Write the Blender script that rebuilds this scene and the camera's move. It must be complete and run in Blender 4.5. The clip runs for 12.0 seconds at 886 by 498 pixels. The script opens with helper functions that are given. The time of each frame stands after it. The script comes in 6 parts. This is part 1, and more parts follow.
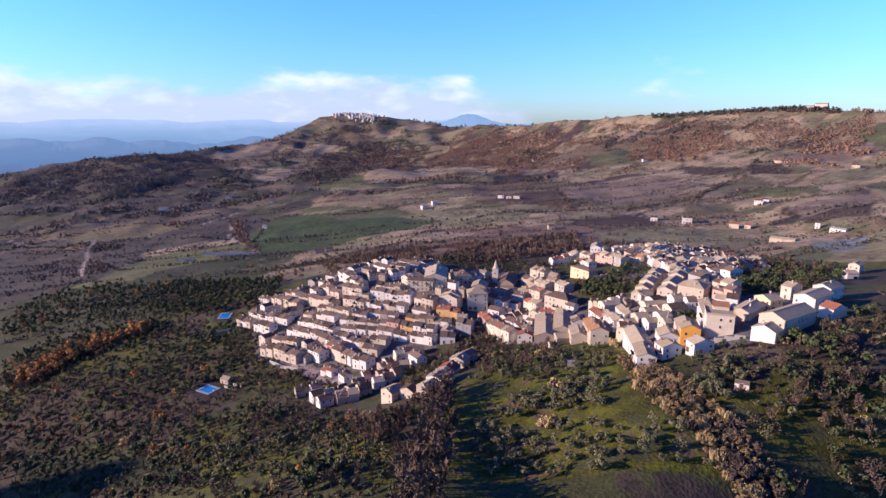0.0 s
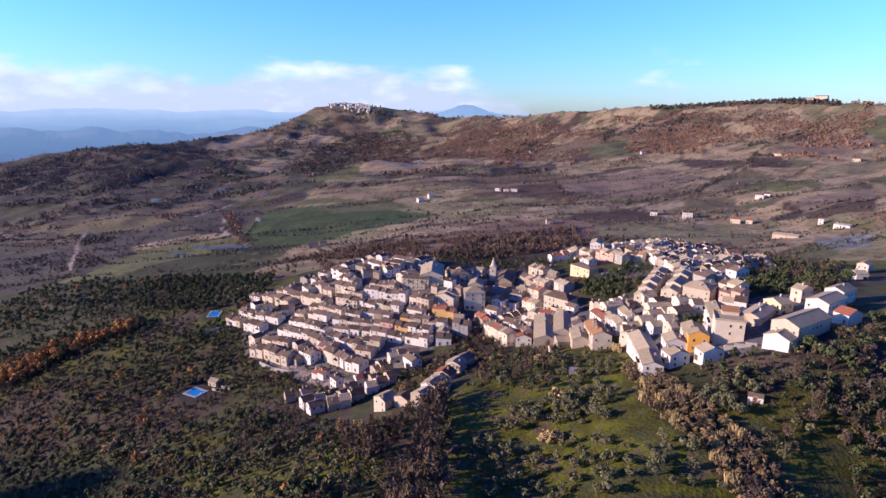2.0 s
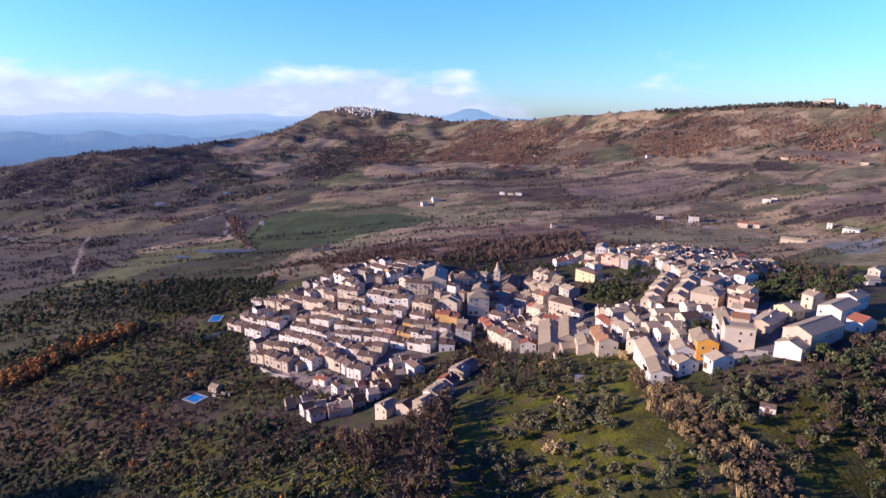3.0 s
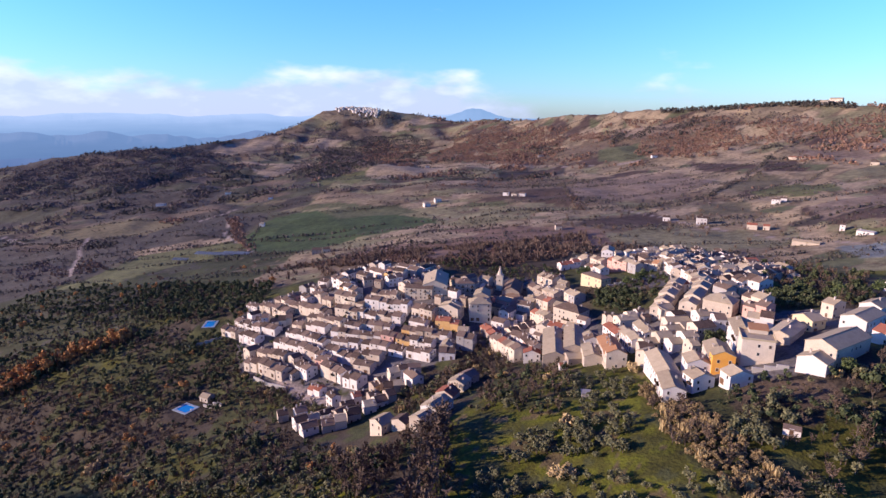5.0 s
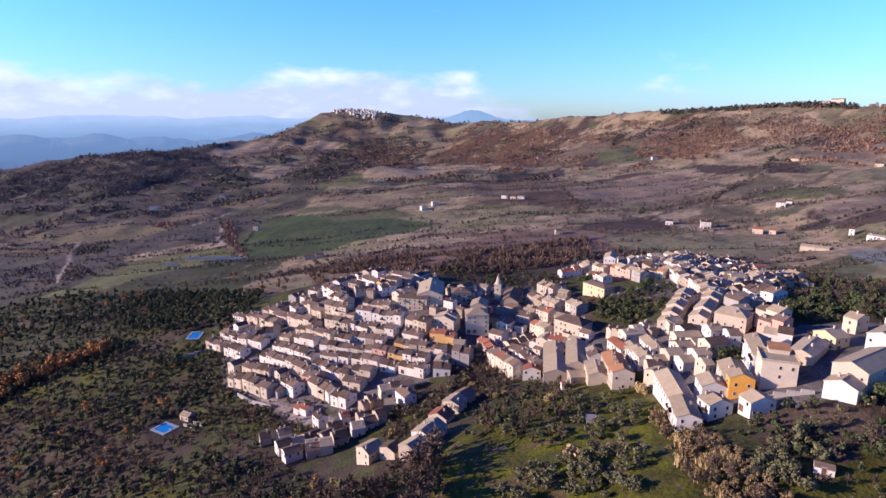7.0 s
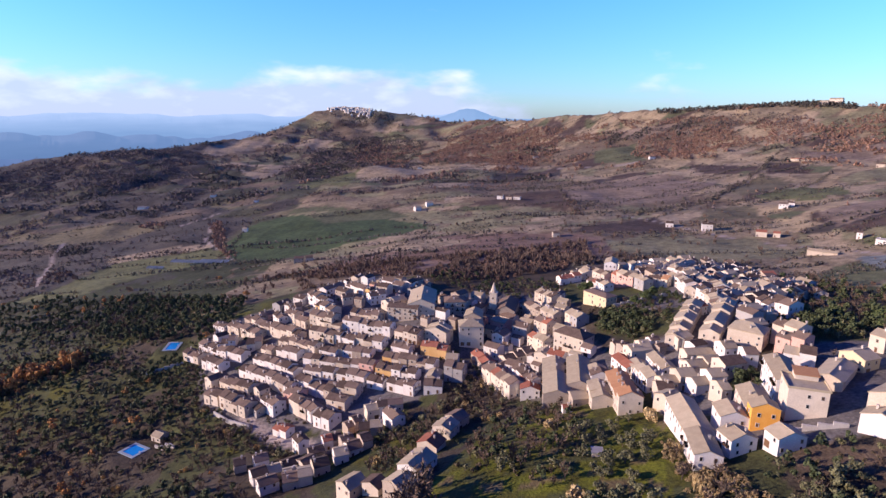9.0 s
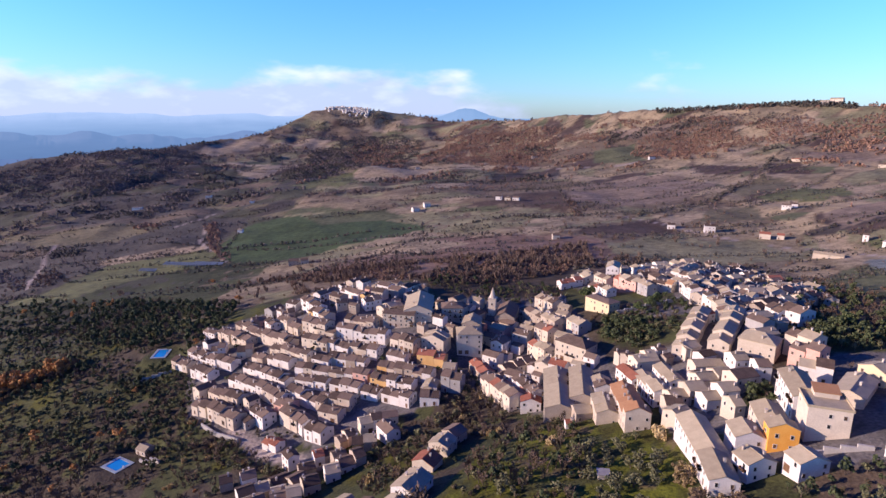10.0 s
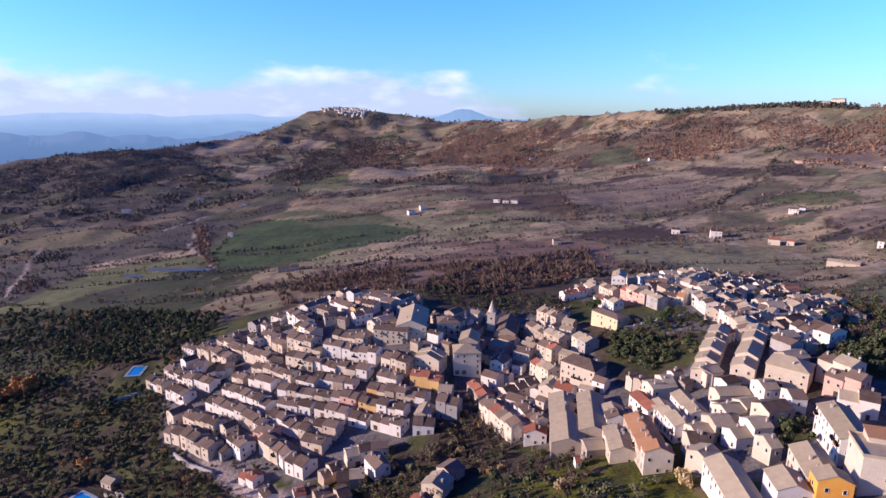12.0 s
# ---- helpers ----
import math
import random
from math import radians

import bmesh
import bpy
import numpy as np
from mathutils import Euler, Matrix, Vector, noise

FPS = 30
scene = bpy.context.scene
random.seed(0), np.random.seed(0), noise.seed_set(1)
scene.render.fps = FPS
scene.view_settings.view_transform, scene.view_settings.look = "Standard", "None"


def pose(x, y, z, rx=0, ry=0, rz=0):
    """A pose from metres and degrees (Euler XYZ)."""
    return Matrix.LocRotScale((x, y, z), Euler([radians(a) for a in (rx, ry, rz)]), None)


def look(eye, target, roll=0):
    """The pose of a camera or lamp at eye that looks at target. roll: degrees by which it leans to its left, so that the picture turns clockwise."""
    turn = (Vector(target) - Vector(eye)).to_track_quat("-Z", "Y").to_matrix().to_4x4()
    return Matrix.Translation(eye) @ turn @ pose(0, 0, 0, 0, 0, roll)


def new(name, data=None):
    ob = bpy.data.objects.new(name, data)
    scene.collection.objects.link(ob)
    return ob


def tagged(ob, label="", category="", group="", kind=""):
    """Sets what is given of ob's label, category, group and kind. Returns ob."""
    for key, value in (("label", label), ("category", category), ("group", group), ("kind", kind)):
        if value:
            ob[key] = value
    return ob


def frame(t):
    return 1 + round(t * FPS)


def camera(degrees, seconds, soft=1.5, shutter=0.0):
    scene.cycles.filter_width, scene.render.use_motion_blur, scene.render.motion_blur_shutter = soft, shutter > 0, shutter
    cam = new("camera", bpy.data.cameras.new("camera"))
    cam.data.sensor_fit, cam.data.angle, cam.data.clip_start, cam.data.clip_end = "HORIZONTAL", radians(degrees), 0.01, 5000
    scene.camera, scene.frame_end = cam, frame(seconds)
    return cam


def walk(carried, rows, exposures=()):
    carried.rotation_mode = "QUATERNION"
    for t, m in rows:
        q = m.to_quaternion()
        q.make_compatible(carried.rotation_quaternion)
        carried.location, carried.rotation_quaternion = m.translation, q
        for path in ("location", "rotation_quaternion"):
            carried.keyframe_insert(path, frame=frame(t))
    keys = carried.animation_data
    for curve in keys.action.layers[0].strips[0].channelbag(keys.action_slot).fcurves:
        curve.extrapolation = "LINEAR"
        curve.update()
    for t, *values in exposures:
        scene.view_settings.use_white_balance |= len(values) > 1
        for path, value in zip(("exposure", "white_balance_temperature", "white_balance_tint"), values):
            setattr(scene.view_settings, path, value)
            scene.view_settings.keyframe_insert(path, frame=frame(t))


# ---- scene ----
cam = camera(75.53, 12.0, soft=1.45)
walk(cam, [
    (0.0, look((0.00, 0.00, 200.00), (0.01, 390.20, 112.02), 0.03)),
    (0.5, look((0.50, 6.55, 199.57), (0.65, 397.00, 112.72), -0.06)),
    (1.0, look((0.49, 10.93, 200.06), (2.37, 400.72, 110.32), 0.00)),
    (1.5, look((0.26, 13.55, 200.84), (3.21, 402.85, 109.03), 0.15)),
    (2.0, look((0.18, 14.86, 201.57), (2.73, 403.62, 107.42), 0.26)),
    (2.5, look((0.53, 17.33, 201.11), (1.37, 406.52, 108.71), 0.26)),
    (3.0, look((0.99, 20.03, 200.84), (0.41, 409.39, 109.21), 0.23)),
    (5.0, look((3.25, 35.22, 200.16), (0.04, 424.58, 108.56), 0.13)),
    (5.5, look((3.88, 40.24, 200.01), (0.35, 429.71, 108.88), 0.13)),
    (6.0, look((4.56, 44.98, 199.90), (0.96, 434.52, 109.13), 0.06)),
    (6.5, look((5.30, 50.51, 199.87), (2.03, 440.11, 109.32), 0.03)),
    (7.0, look((5.81, 55.73, 199.91), (3.30, 445.35, 109.41), 0.03)),
    (9.0, look((7.86, 79.66, 199.72), (8.47, 469.08, 108.34), 0.18)),
    (9.5, look((8.30, 86.29, 199.77), (9.32, 475.70, 108.34), 0.18)),
    (10.0, look((8.64, 92.67, 199.78), (10.35, 482.05, 108.22), 0.20)),
    (10.5, look((8.83, 99.07, 199.78), (11.36, 488.46, 108.31), 0.27)),
    (11.0, look((9.20, 105.70, 199.74), (12.29, 495.11, 108.37), 0.27)),
    (11.5, look((9.36, 112.79, 199.76), (12.74, 502.23, 108.54), 0.27)),
    (12.0, look((9.62, 119.62, 199.65), (13.45, 509.08, 108.52), 0.26)),
], [(0.0, 0.62, 6550, 10), (6.0, 0.62, 6500, 10), (9.0, 0.60, 6470, 10), (12.0, 0.55, 6380, 10)])

# Heights of the land on rings round the first viewpoint: every 10 degrees from -50 to 50, x to the right of y.
RINGS = (110, 160, 210, 270, 340, 430, 540, 720, 1000, 1400, 1900, 2500, 3200, 4200)
NEAR_LAND = (
    (75, 82, 89, 94, 96, 95, 90, 85, 78, 60, 30),
    (48, 59, 70, 79, 87, 85, 83, 92, 87, 70, 36),
    (22, 37, 52, 63, 75, 77, 77, 99, 96, 84, 52),
    (-3, 16, 35, 51, 52, 73, 86, 87, 112, 113, 95),
    (-25, -5, 17, 28, 30, 46, 60, 83, 103, 115, 119),
    (-40, -19, 9, 25, 62, 62, 55, 102, 96, 104, 116),
    (-50, -16, 23, 48, 67, 71, 67, 80, 75, 92, 114),
)
FAR_LAND = (
    (-58, -15, 18, 15, 27, 48, 61, 60, 64, 100, 116),
    (-77, -43, -17, -9, 18, 44, 57, 60, 80, 111, 124),
    (-101, -71, -39, 1, 44, 59, 54, 72, 76, 97, 151),
    (-123, -72, -24, 1, 43, 52, 25, 92, 148, 171, 234),
    (-136, -51, 33, -12, -15, 26, 149, 246, 317, 350, 380),
    (-138, -16, 88, 39, 53, 72, 268, 397, 460, 511, 556),
    (-138, -34, 65, 171, 294, 295, 343, 466, 578, 667, 744),
)


# ---------------------------------------------------------------- light
SUN_AZ, SUN_EL = -97.0, 15.5     # degrees clockwise from +y, and above the horizon
world = bpy.data.worlds.new("world")
scene.world = world
world.use_nodes = True
wn, wl = world.node_tree.nodes, world.node_tree.links
bg = wn["Background"]
sky = wn.new("ShaderNodeTexSky")
sky.sky_type, sky.sun_disc = "NISHITA", False
sky.sun_elevation, sky.sun_rotation = radians(SUN_EL), radians(SUN_AZ)
sky.air_density, sky.dust_density, sky.ozone_density = 1.0, 0.3, 4.0
bg.inputs["Strength"].default_value = 0.145
where = wn.new("ShaderNodeTexCoord")
split = wn.new("ShaderNodeSeparateXYZ")
wl.new(where.outputs["Generated"], split.inputs[0])
# the air's blue deepens from the horizon up
deepen = wn.new("ShaderNodeValToRGB")
deepen.color_ramp.elements[0].position, deepen.color_ramp.elements[1].position = 0.0, 0.2
deepen.color_ramp.elements[0].color, deepen.color_ramp.elements[1].color = (0.66, 0.83, 1.27, 1), (0.56, 1.0, 1.34, 1)
middle = deepen.color_ramp.elements.new(0.32)
middle.color = (0.22, 0.52, 1.22, 1)
high = deepen.color_ramp.elements.new(0.6)
high.color = (0.05, 0.18, 0.86, 1)
wl.new(split.outputs["Z"], deepen.inputs[0])
blue = wn.new("ShaderNodeMix")
blue.data_type, blue.blend_type = "RGBA", "MULTIPLY"
blue.inputs["Factor"].default_value = 1.0
wl.new(sky.outputs[0], blue.inputs["A"])
wl.new(deepen.outputs[0], blue.inputs["B"])
# low banks of cloud all round
stretch = wn.new("ShaderNodeVectorMath")
stretch.operation, stretch.inputs[1].default_value = "MULTIPLY", (6.5, 6.5, 17.0)
wl.new(where.outputs["Generated"], stretch.inputs[0])
puff = wn.new("ShaderNodeTexNoise")
puff.inputs["Scale"].default_value, puff.inputs["Detail"].default_value, puff.inputs["Roughness"].default_value = 1.0, 7, 0.52
wl.new(stretch.outputs[0], puff.inputs["Vector"])
band = wn.new("ShaderNodeValToRGB")
band.color_ramp.elements[0].position, band.color_ramp.elements[1].position = 0.0, 0.125
band.color_ramp.elements[0].color, band.color_ramp.elements[1].color = (1, 1, 1, 1), (0, 0, 0, 1)
wl.new(split.outputs["Z"], band.inputs[0])
heap = wn.new("ShaderNodeMath")
heap.operation, heap.inputs[1].default_value = "MULTIPLY_ADD", 0.42
wl.new(band.outputs[0], heap.inputs[0])
# the bank stands higher to the west
west = wn.new("ShaderNodeMath")
west.operation, west.inputs[1].default_value = "MULTIPLY_ADD", -0.42
low_west = wn.new("ShaderNodeMath")
low_west.operation = "MULTIPLY"
wl.new(split.outputs["X"], low_west.inputs[0])
wl.new(band.outputs[0], low_west.inputs[1])
wl.new(low_west.outputs[0], west.inputs[0])
wl.new(puff.outputs["Fac"], west.inputs[2])
wl.new(west.outputs[0], heap.inputs[2])
cut = wn.new("ShaderNodeMapRange")
cut.interpolation_type = "SMOOTHSTEP"
cut.inputs["From Min"].default_value, cut.inputs["From Max"].default_value, cut.inputs["To Max"].default_value = 0.71, 0.95, 0.88
wl.new(heap.outputs[0], cut.inputs["Value"])
grey = wn.new("ShaderNodeValToRGB")
grey.color_ramp.elements[0].position, grey.color_ramp.elements[1].position = 0.02, 0.09
grey.color_ramp.elements[0].color, grey.color_ramp.elements[1].color = (2.9, 3.35, 4.8, 1), (4.7, 5.0, 5.6, 1)
lump = wn.new("ShaderNodeTexNoise")
lump.inputs["Scale"].default_value, lump.inputs["Detail"].default_value = 2.1, 5
wl.new(stretch.outputs[0], lump.inputs["Vector"])
lit = wn.new("ShaderNodeMath")
lit.operation, lit.inputs[1].default_value = "MULTIPLY_ADD", 0.20
wl.new(lump.outputs["Fac"], lit.inputs[0])
lower = wn.new("ShaderNodeMath")
lower.operation, lower.inputs[1].default_value = "ADD", -0.10
wl.new(split.outputs["Z"], lower.inputs[0])
wl.new(lower.outputs[0], lit.inputs[2])
wl.new(lit.outputs[0], grey.inputs[0])
clouds = wn.new("ShaderNodeMix")
clouds.data_type = "RGBA"
wl.new(cut.outputs[0], clouds.inputs["Factor"])
wl.new(blue.outputs["Result"], clouds.inputs["A"])
wl.new(grey.outputs[0], clouds.inputs["B"])
wl.new(clouds.outputs["Result"], bg.inputs["Color"])

sun_data = bpy.data.lights.new("sun", "SUN")
sun_data.energy, sun_data.angle, sun_data.color = 5.0, radians(0.6), (1.0, 0.745, 0.65)
sun_way = Vector((math.sin(radians(SUN_AZ)) * math.cos(radians(SUN_EL)), math.cos(radians(SUN_AZ)) * math.cos(radians(SUN_EL)), math.sin(radians(SUN_EL))))
sun = new("sun", sun_data)
sun.matrix_world = look(sun_way * 900, (0, 0, 0))


# ---------------------------------------------------------------- materials
def shader(name, rough=0.9, metal=0.0):
    m = bpy.data.materials.new(name)
    m.use_nodes = True
    b = m.node_tree.nodes["Principled BSDF"]
    b.inputs["Roughness"].default_value, b.inputs["Metallic"].default_value = rough, metal
    b.inputs["Specular IOR Level"].default_value = 0.25
    return m, m.node_tree.nodes, m.node_tree.links, b


def noisy(name, dark, light, scale=0.5, fine=6.0, rough=0.9, bump=0.3, spread=0.25, island=False):
    """Two colours mixed by a coarse and a fine noise, with an offset of its own for every object (or loose piece) and a little relief."""
    m, n, l, b = shader(name, rough)
    pos = n.new("ShaderNodeNewGeometry")
    coarse, small = n.new("ShaderNodeTexNoise"), n.new("ShaderNodeTexNoise")
    coarse.inputs["Scale"].default_value, small.inputs["Scale"].default_value = scale, fine
    coarse.inputs["Detail"].default_value, small.inputs["Detail"].default_value = 4, 3
    for t in (coarse, small):
        l.new(pos.outputs["Position"], t.inputs["Vector"])
    add = n.new("ShaderNodeMath")
    add.operation = "MULTIPLY_ADD"
    add.inputs[1].default_value = 0.55
    l.new(small.outputs["Fac"], add.inputs[0])
    half = n.new("ShaderNodeMath")
    half.operation, half.inputs[1].default_value = "MULTIPLY", 0.45
    l.new(coarse.outputs["Fac"], half.inputs[0])
    l.new(half.outputs[0], add.inputs[2])
    if island:
        rnd = pos.outputs["Random Per Island"]
    else:
        rnd = n.new("ShaderNodeObjectInfo").outputs["Random"]
    own = n.new("ShaderNodeMath")
    own.operation, own.inputs[1].default_value, own.inputs[2].default_value = "MULTIPLY_ADD", spread * 2, -spread
    l.new(rnd, own.inputs[0])
    total = n.new("ShaderNodeMath")
    l.new(add.outputs[0], total.inputs[0])
    l.new(own.outputs[0], total.inputs[1])
    ramp = n.new("ShaderNodeValToRGB")
    ramp.color_ramp.elements[0].position, ramp.color_ramp.elements[1].position = 0.25, 0.75
    ramp.color_ramp.elements[0].color, ramp.color_ramp.elements[1].color = (*dark, 1), (*light, 1)
    l.new(total.outputs[0], ramp.inputs[0])
    l.new(ramp.outputs[0], b.inputs["Base Color"])
    if bump:
        bp = n.new("ShaderNodeBump")
        bp.inputs["Strength"].default_value, bp.inputs["Distance"].default_value = bump, 0.15
        l.new(small.outputs["Fac"], bp.inputs["Height"])
        l.new(bp.outputs[0], b.inputs["Normal"])
    return m


PLASTER = {
    "white": noisy("white_plaster", (0.54, 0.50, 0.445), (0.79, 0.745, 0.68), 0.25, 2.5, 0.9, 0.25, 0.12),
    "cream": noisy("cream_plaster", (0.43, 0.36, 0.275), (0.67, 0.58, 0.45), 0.25, 2.5, 0.9, 0.3, 0.15),
    "stone": noisy("old_stone_wall", (0.27, 0.22, 0.17), (0.50, 0.42, 0.33), 0.35, 3.0, 0.95, 0.6, 0.15),
    "grey": noisy("grey_render", (0.27, 0.25, 0.23), (0.44, 0.42, 0.39), 0.3, 2.5, 0.9, 0.3, 0.12),
    "pink": noisy("pink_plaster", (0.52, 0.30, 0.23), (0.70, 0.46, 0.37), 0.3, 2.5, 0.9, 0.25, 0.1),
    "ochre": noisy("ochre_plaster", (0.55, 0.33, 0.12), (0.74, 0.50, 0.22), 0.3, 2.5, 0.9, 0.25, 0.1),
    "yellow": noisy("yellow_plaster", (0.56, 0.47, 0.27), (0.68, 0.58, 0.37), 0.3, 2.5, 0.9, 0.2, 0.08),
    "orange": noisy("orange_plaster", (0.72, 0.32, 0.05), (0.84, 0.44, 0.10), 0.3, 2.5, 0.9, 0.2, 0.08),
}
ROOF = {
    "old": noisy("weathered_roof_tiles", (0.085, 0.058, 0.043), (0.225, 0.16, 0.115), 0.5, 5.0, 0.95, 0.7, 0.28),
    "pale": noisy("pale_roof_tiles", (0.31, 0.25, 0.16), (0.52, 0.43, 0.285), 0.5, 5.0, 0.95, 0.7, 0.15),
    "red": noisy("red_roof_tiles", (0.24, 0.085, 0.05), (0.42, 0.17, 0.10), 0.5, 5.0, 0.9, 0.6, 0.15),
    "orange": noisy("new_orange_tiles", (0.36, 0.18, 0.085), (0.50, 0.28, 0.14), 0.5, 5.0, 0.9, 0.6, 0.1),
    "slab": noisy("flat_roof_screed", (0.22, 0.21, 0.20), (0.38, 0.36, 0.34), 0.4, 4.0, 0.9, 0.2, 0.15),
}
M_FRAME = noisy("window_surround", (0.42, 0.38, 0.33), (0.66, 0.62, 0.56), 0.8, 6.0, 0.8, 0.1, 0.2)
M_SHUTTER = noisy("wooden_shutter", (0.07, 0.045, 0.03), (0.17, 0.10, 0.06), 0.8, 8.0, 0.7, 0.2, 0.25)
M_DOOR = noisy("wooden_door", (0.06, 0.035, 0.02), (0.20, 0.11, 0.06), 0.8, 8.0, 0.6, 0.2, 0.3)
M_CHIM = noisy("chimney_render", (0.36, 0.30, 0.24), (0.62, 0.55, 0.46), 0.6, 6.0, 0.9, 0.2, 0.2)
M_CONC = noisy("retaining_wall_concrete", (0.30, 0.28, 0.25), (0.52, 0.49, 0.44), 0.3, 3.0, 0.9, 0.3, 0.1)
M_BARK = noisy("bark", (0.06, 0.045, 0.035), (0.16, 0.125, 0.095), 0.8, 8.0, 0.95, 0.5, 0.2)
LEAF = {
    "olive": noisy("olive_leaves", (0.072, 0.074, 0.036), (0.20, 0.192, 0.092), 0.25, 1.6, 0.8, 0, 0.2, True),
    "bare": noisy("bare_twigs", (0.072, 0.05, 0.036), (0.16, 0.114, 0.08), 0.2, 1.4, 0.95, 0, 0.2, True),
    "dark": noisy("evergreen_leaves", (0.03, 0.042, 0.018), (0.095, 0.112, 0.045), 0.25, 1.6, 0.8, 0, 0.2, True),
    "rust": noisy("rust_leaves", (0.27, 0.125, 0.04), (0.56, 0.29, 0.09), 0.25, 1.6, 0.85, 0, 0.2, True),
    "straw": noisy("dry_reeds", (0.33, 0.24, 0.11), (0.57, 0.44, 0.22), 0.25, 1.6, 0.9, 0, 0.2, True),
    "grey": noisy("grey_winter_twigs", (0.09, 0.072, 0.066), (0.19, 0.148, 0.132), 0.02, 1.0, 0.95, 0, 0.2, True),
    "russet": noisy("russet_bramble", (0.115, 0.072, 0.05), (0.25, 0.16, 0.11), 0.2, 1.4, 0.9, 0, 0.2, True),
    "bramble": noisy("dry_brambles", (0.16, 0.115, 0.056), (0.34, 0.25, 0.12), 0.2, 1.4, 0.9, 0, 0.2, True),
    "oak": noisy("far_oak_leaves", (0.17, 0.10, 0.07), (0.33, 0.20, 0.135), 0.02, 1.0, 0.95, 0, 0.2, True),
    "hedge": noisy("dark_hedge_leaves", (0.055, 0.052, 0.044), (0.12, 0.105, 0.08), 0.02, 1.0, 0.95, 0, 0.2, True),
    "brush": noisy("brown_scrub", (0.06, 0.05, 0.03), (0.16, 0.125, 0.07), 0.2, 1.4, 0.9, 0, 0.2, True),
}
M_GLASS, _n, _l, _b = shader("window_glass", 0.12)
_b.inputs["Base Color"].default_value, _b.inputs["Specular IOR Level"].default_value = (0.02, 0.022, 0.025, 1), 0.5
M_WATER, _n, _l, _b = shader("pool_water", 0.08)
_b.inputs["Base Color"].default_value, _b.inputs["Specular IOR Level"].default_value = (0.02, 0.30, 0.66, 1), 0.5
M_POOLTILE = noisy("pool_surround", (0.22, 0.30, 0.34), (0.45, 0.50, 0.50), 0.5, 4.0, 0.8, 0.1, 0.1)
M_METAL = noisy("painted_metal", (0.30, 0.31, 0.33), (0.55, 0.56, 0.58), 0.5, 4.0, 0.5, 0.05, 0.2)
M_DARK = noisy("pale_solar_cover", (0.16, 0.21, 0.26), (0.32, 0.38, 0.44), 0.5, 3.0, 0.4, 0.05, 0.1)


# ---------------------------------------------------------------- land
def spline(u):
    return ((1 - u) ** 3 / 6, (3 * u**3 - 6 * u**2 + 4) / 6, (-3 * u**3 + 3 * u**2 + 3 * u + 1) / 6, u**3 / 6)


LAND = np.array(NEAR_LAND + FAR_LAND, float)
PADDED = np.pad(LAND, 2, mode="edge")[1:, 1:].tolist()
LOG_RINGS = [math.log(v) for v in RINGS]


# where the land meets the sky: degrees to the right, and how far off; behind it falls away
BROW = ((-60, 2900), (-37, 2890), (-30, 2880), (-25, 2990), (-16, 3430), (-12, 3690), (-3, 3650), (4, 3210), (8.5, 2830), (14, 2570), (21, 2355), (27.5, 2255), (36, 2087), (60, 2000))
BROW_A, BROW_R = [p[0] for p in BROW], [p[1] for p in BROW]


RING_COUNT = list(range(len(RINGS)))


def between(v, xs, ys):
    if v <= xs[0]:
        return ys[0]
    for k in range(1, len(xs)):
        if v < xs[k]:
            return ys[k - 1] + (ys[k] - ys[k - 1]) * (v - xs[k - 1]) / (xs[k] - xs[k - 1])
    return ys[-1]


def lie(x, y):
    """The land's broad height."""
    r, a = max(math.hypot(x, y), 1.0), math.degrees(math.atan2(x, y))
    brow = between(a, BROW_A, BROW_R)
    past, r = max(r - brow, 0), min(r, brow)
    fi = min(between(math.log(r), LOG_RINGS, RING_COUNT), len(RINGS) - 1.0001)
    fj = min(max((a + 50) / 10, 0), 9.9999)
    i, j = int(fi), int(fj)
    z = 0.0
    wq = spline(fj - j)
    for p, wp in enumerate(spline(fi - i)):
        row = PADDED[i + p]
        z += wp * (wq[0] * row[j] + wq[1] * row[j + 1] + wq[2] * row[j + 2] + wq[3] * row[j + 3])
    return max(z - 0.33 * past, min(z, -190))


# single hills: x, y, height, radius across, radius along
# the first is unseen, added to cast shade over the lower left valley
HILLS = ((-900, 160, 355, 260, 95), (-640, 3740, 70, 260, 300), (-860, 3650, 20, 300, 300), (-310, 3650, 25, 240, 300),
         (8, 437, 9.1, 30, 30), (-58, 478, 5.7, 38, 38), (-57, 432, 0.7, 28, 28), (62, 398, -3.5, 28, 28), (45, 462, -4.7, 22, 22),
         (-82, 355, -2.2, 35, 35), (30, 420, -2.4, 22, 22), (85, 370, 3.1, 25, 25), (140, 330, -0.8, 30, 30), (-110, 390, 0.5, 30, 30),
         (115, 250, 0.1, 25, 25), (378, 618, -3.0, 80, 80), (-19, 1021, -10.6, 150, 150), (-28, 268, 0.4, 30, 30), (102, 451, 3.4, 30, 30),
         (-87, 310, 3.6, 25, 25))


# levelled ground under the pools: x, y, height, radius
PADS = ((-187, 467, 35.0, 10), (-157, 356.5, 21.8, 13))


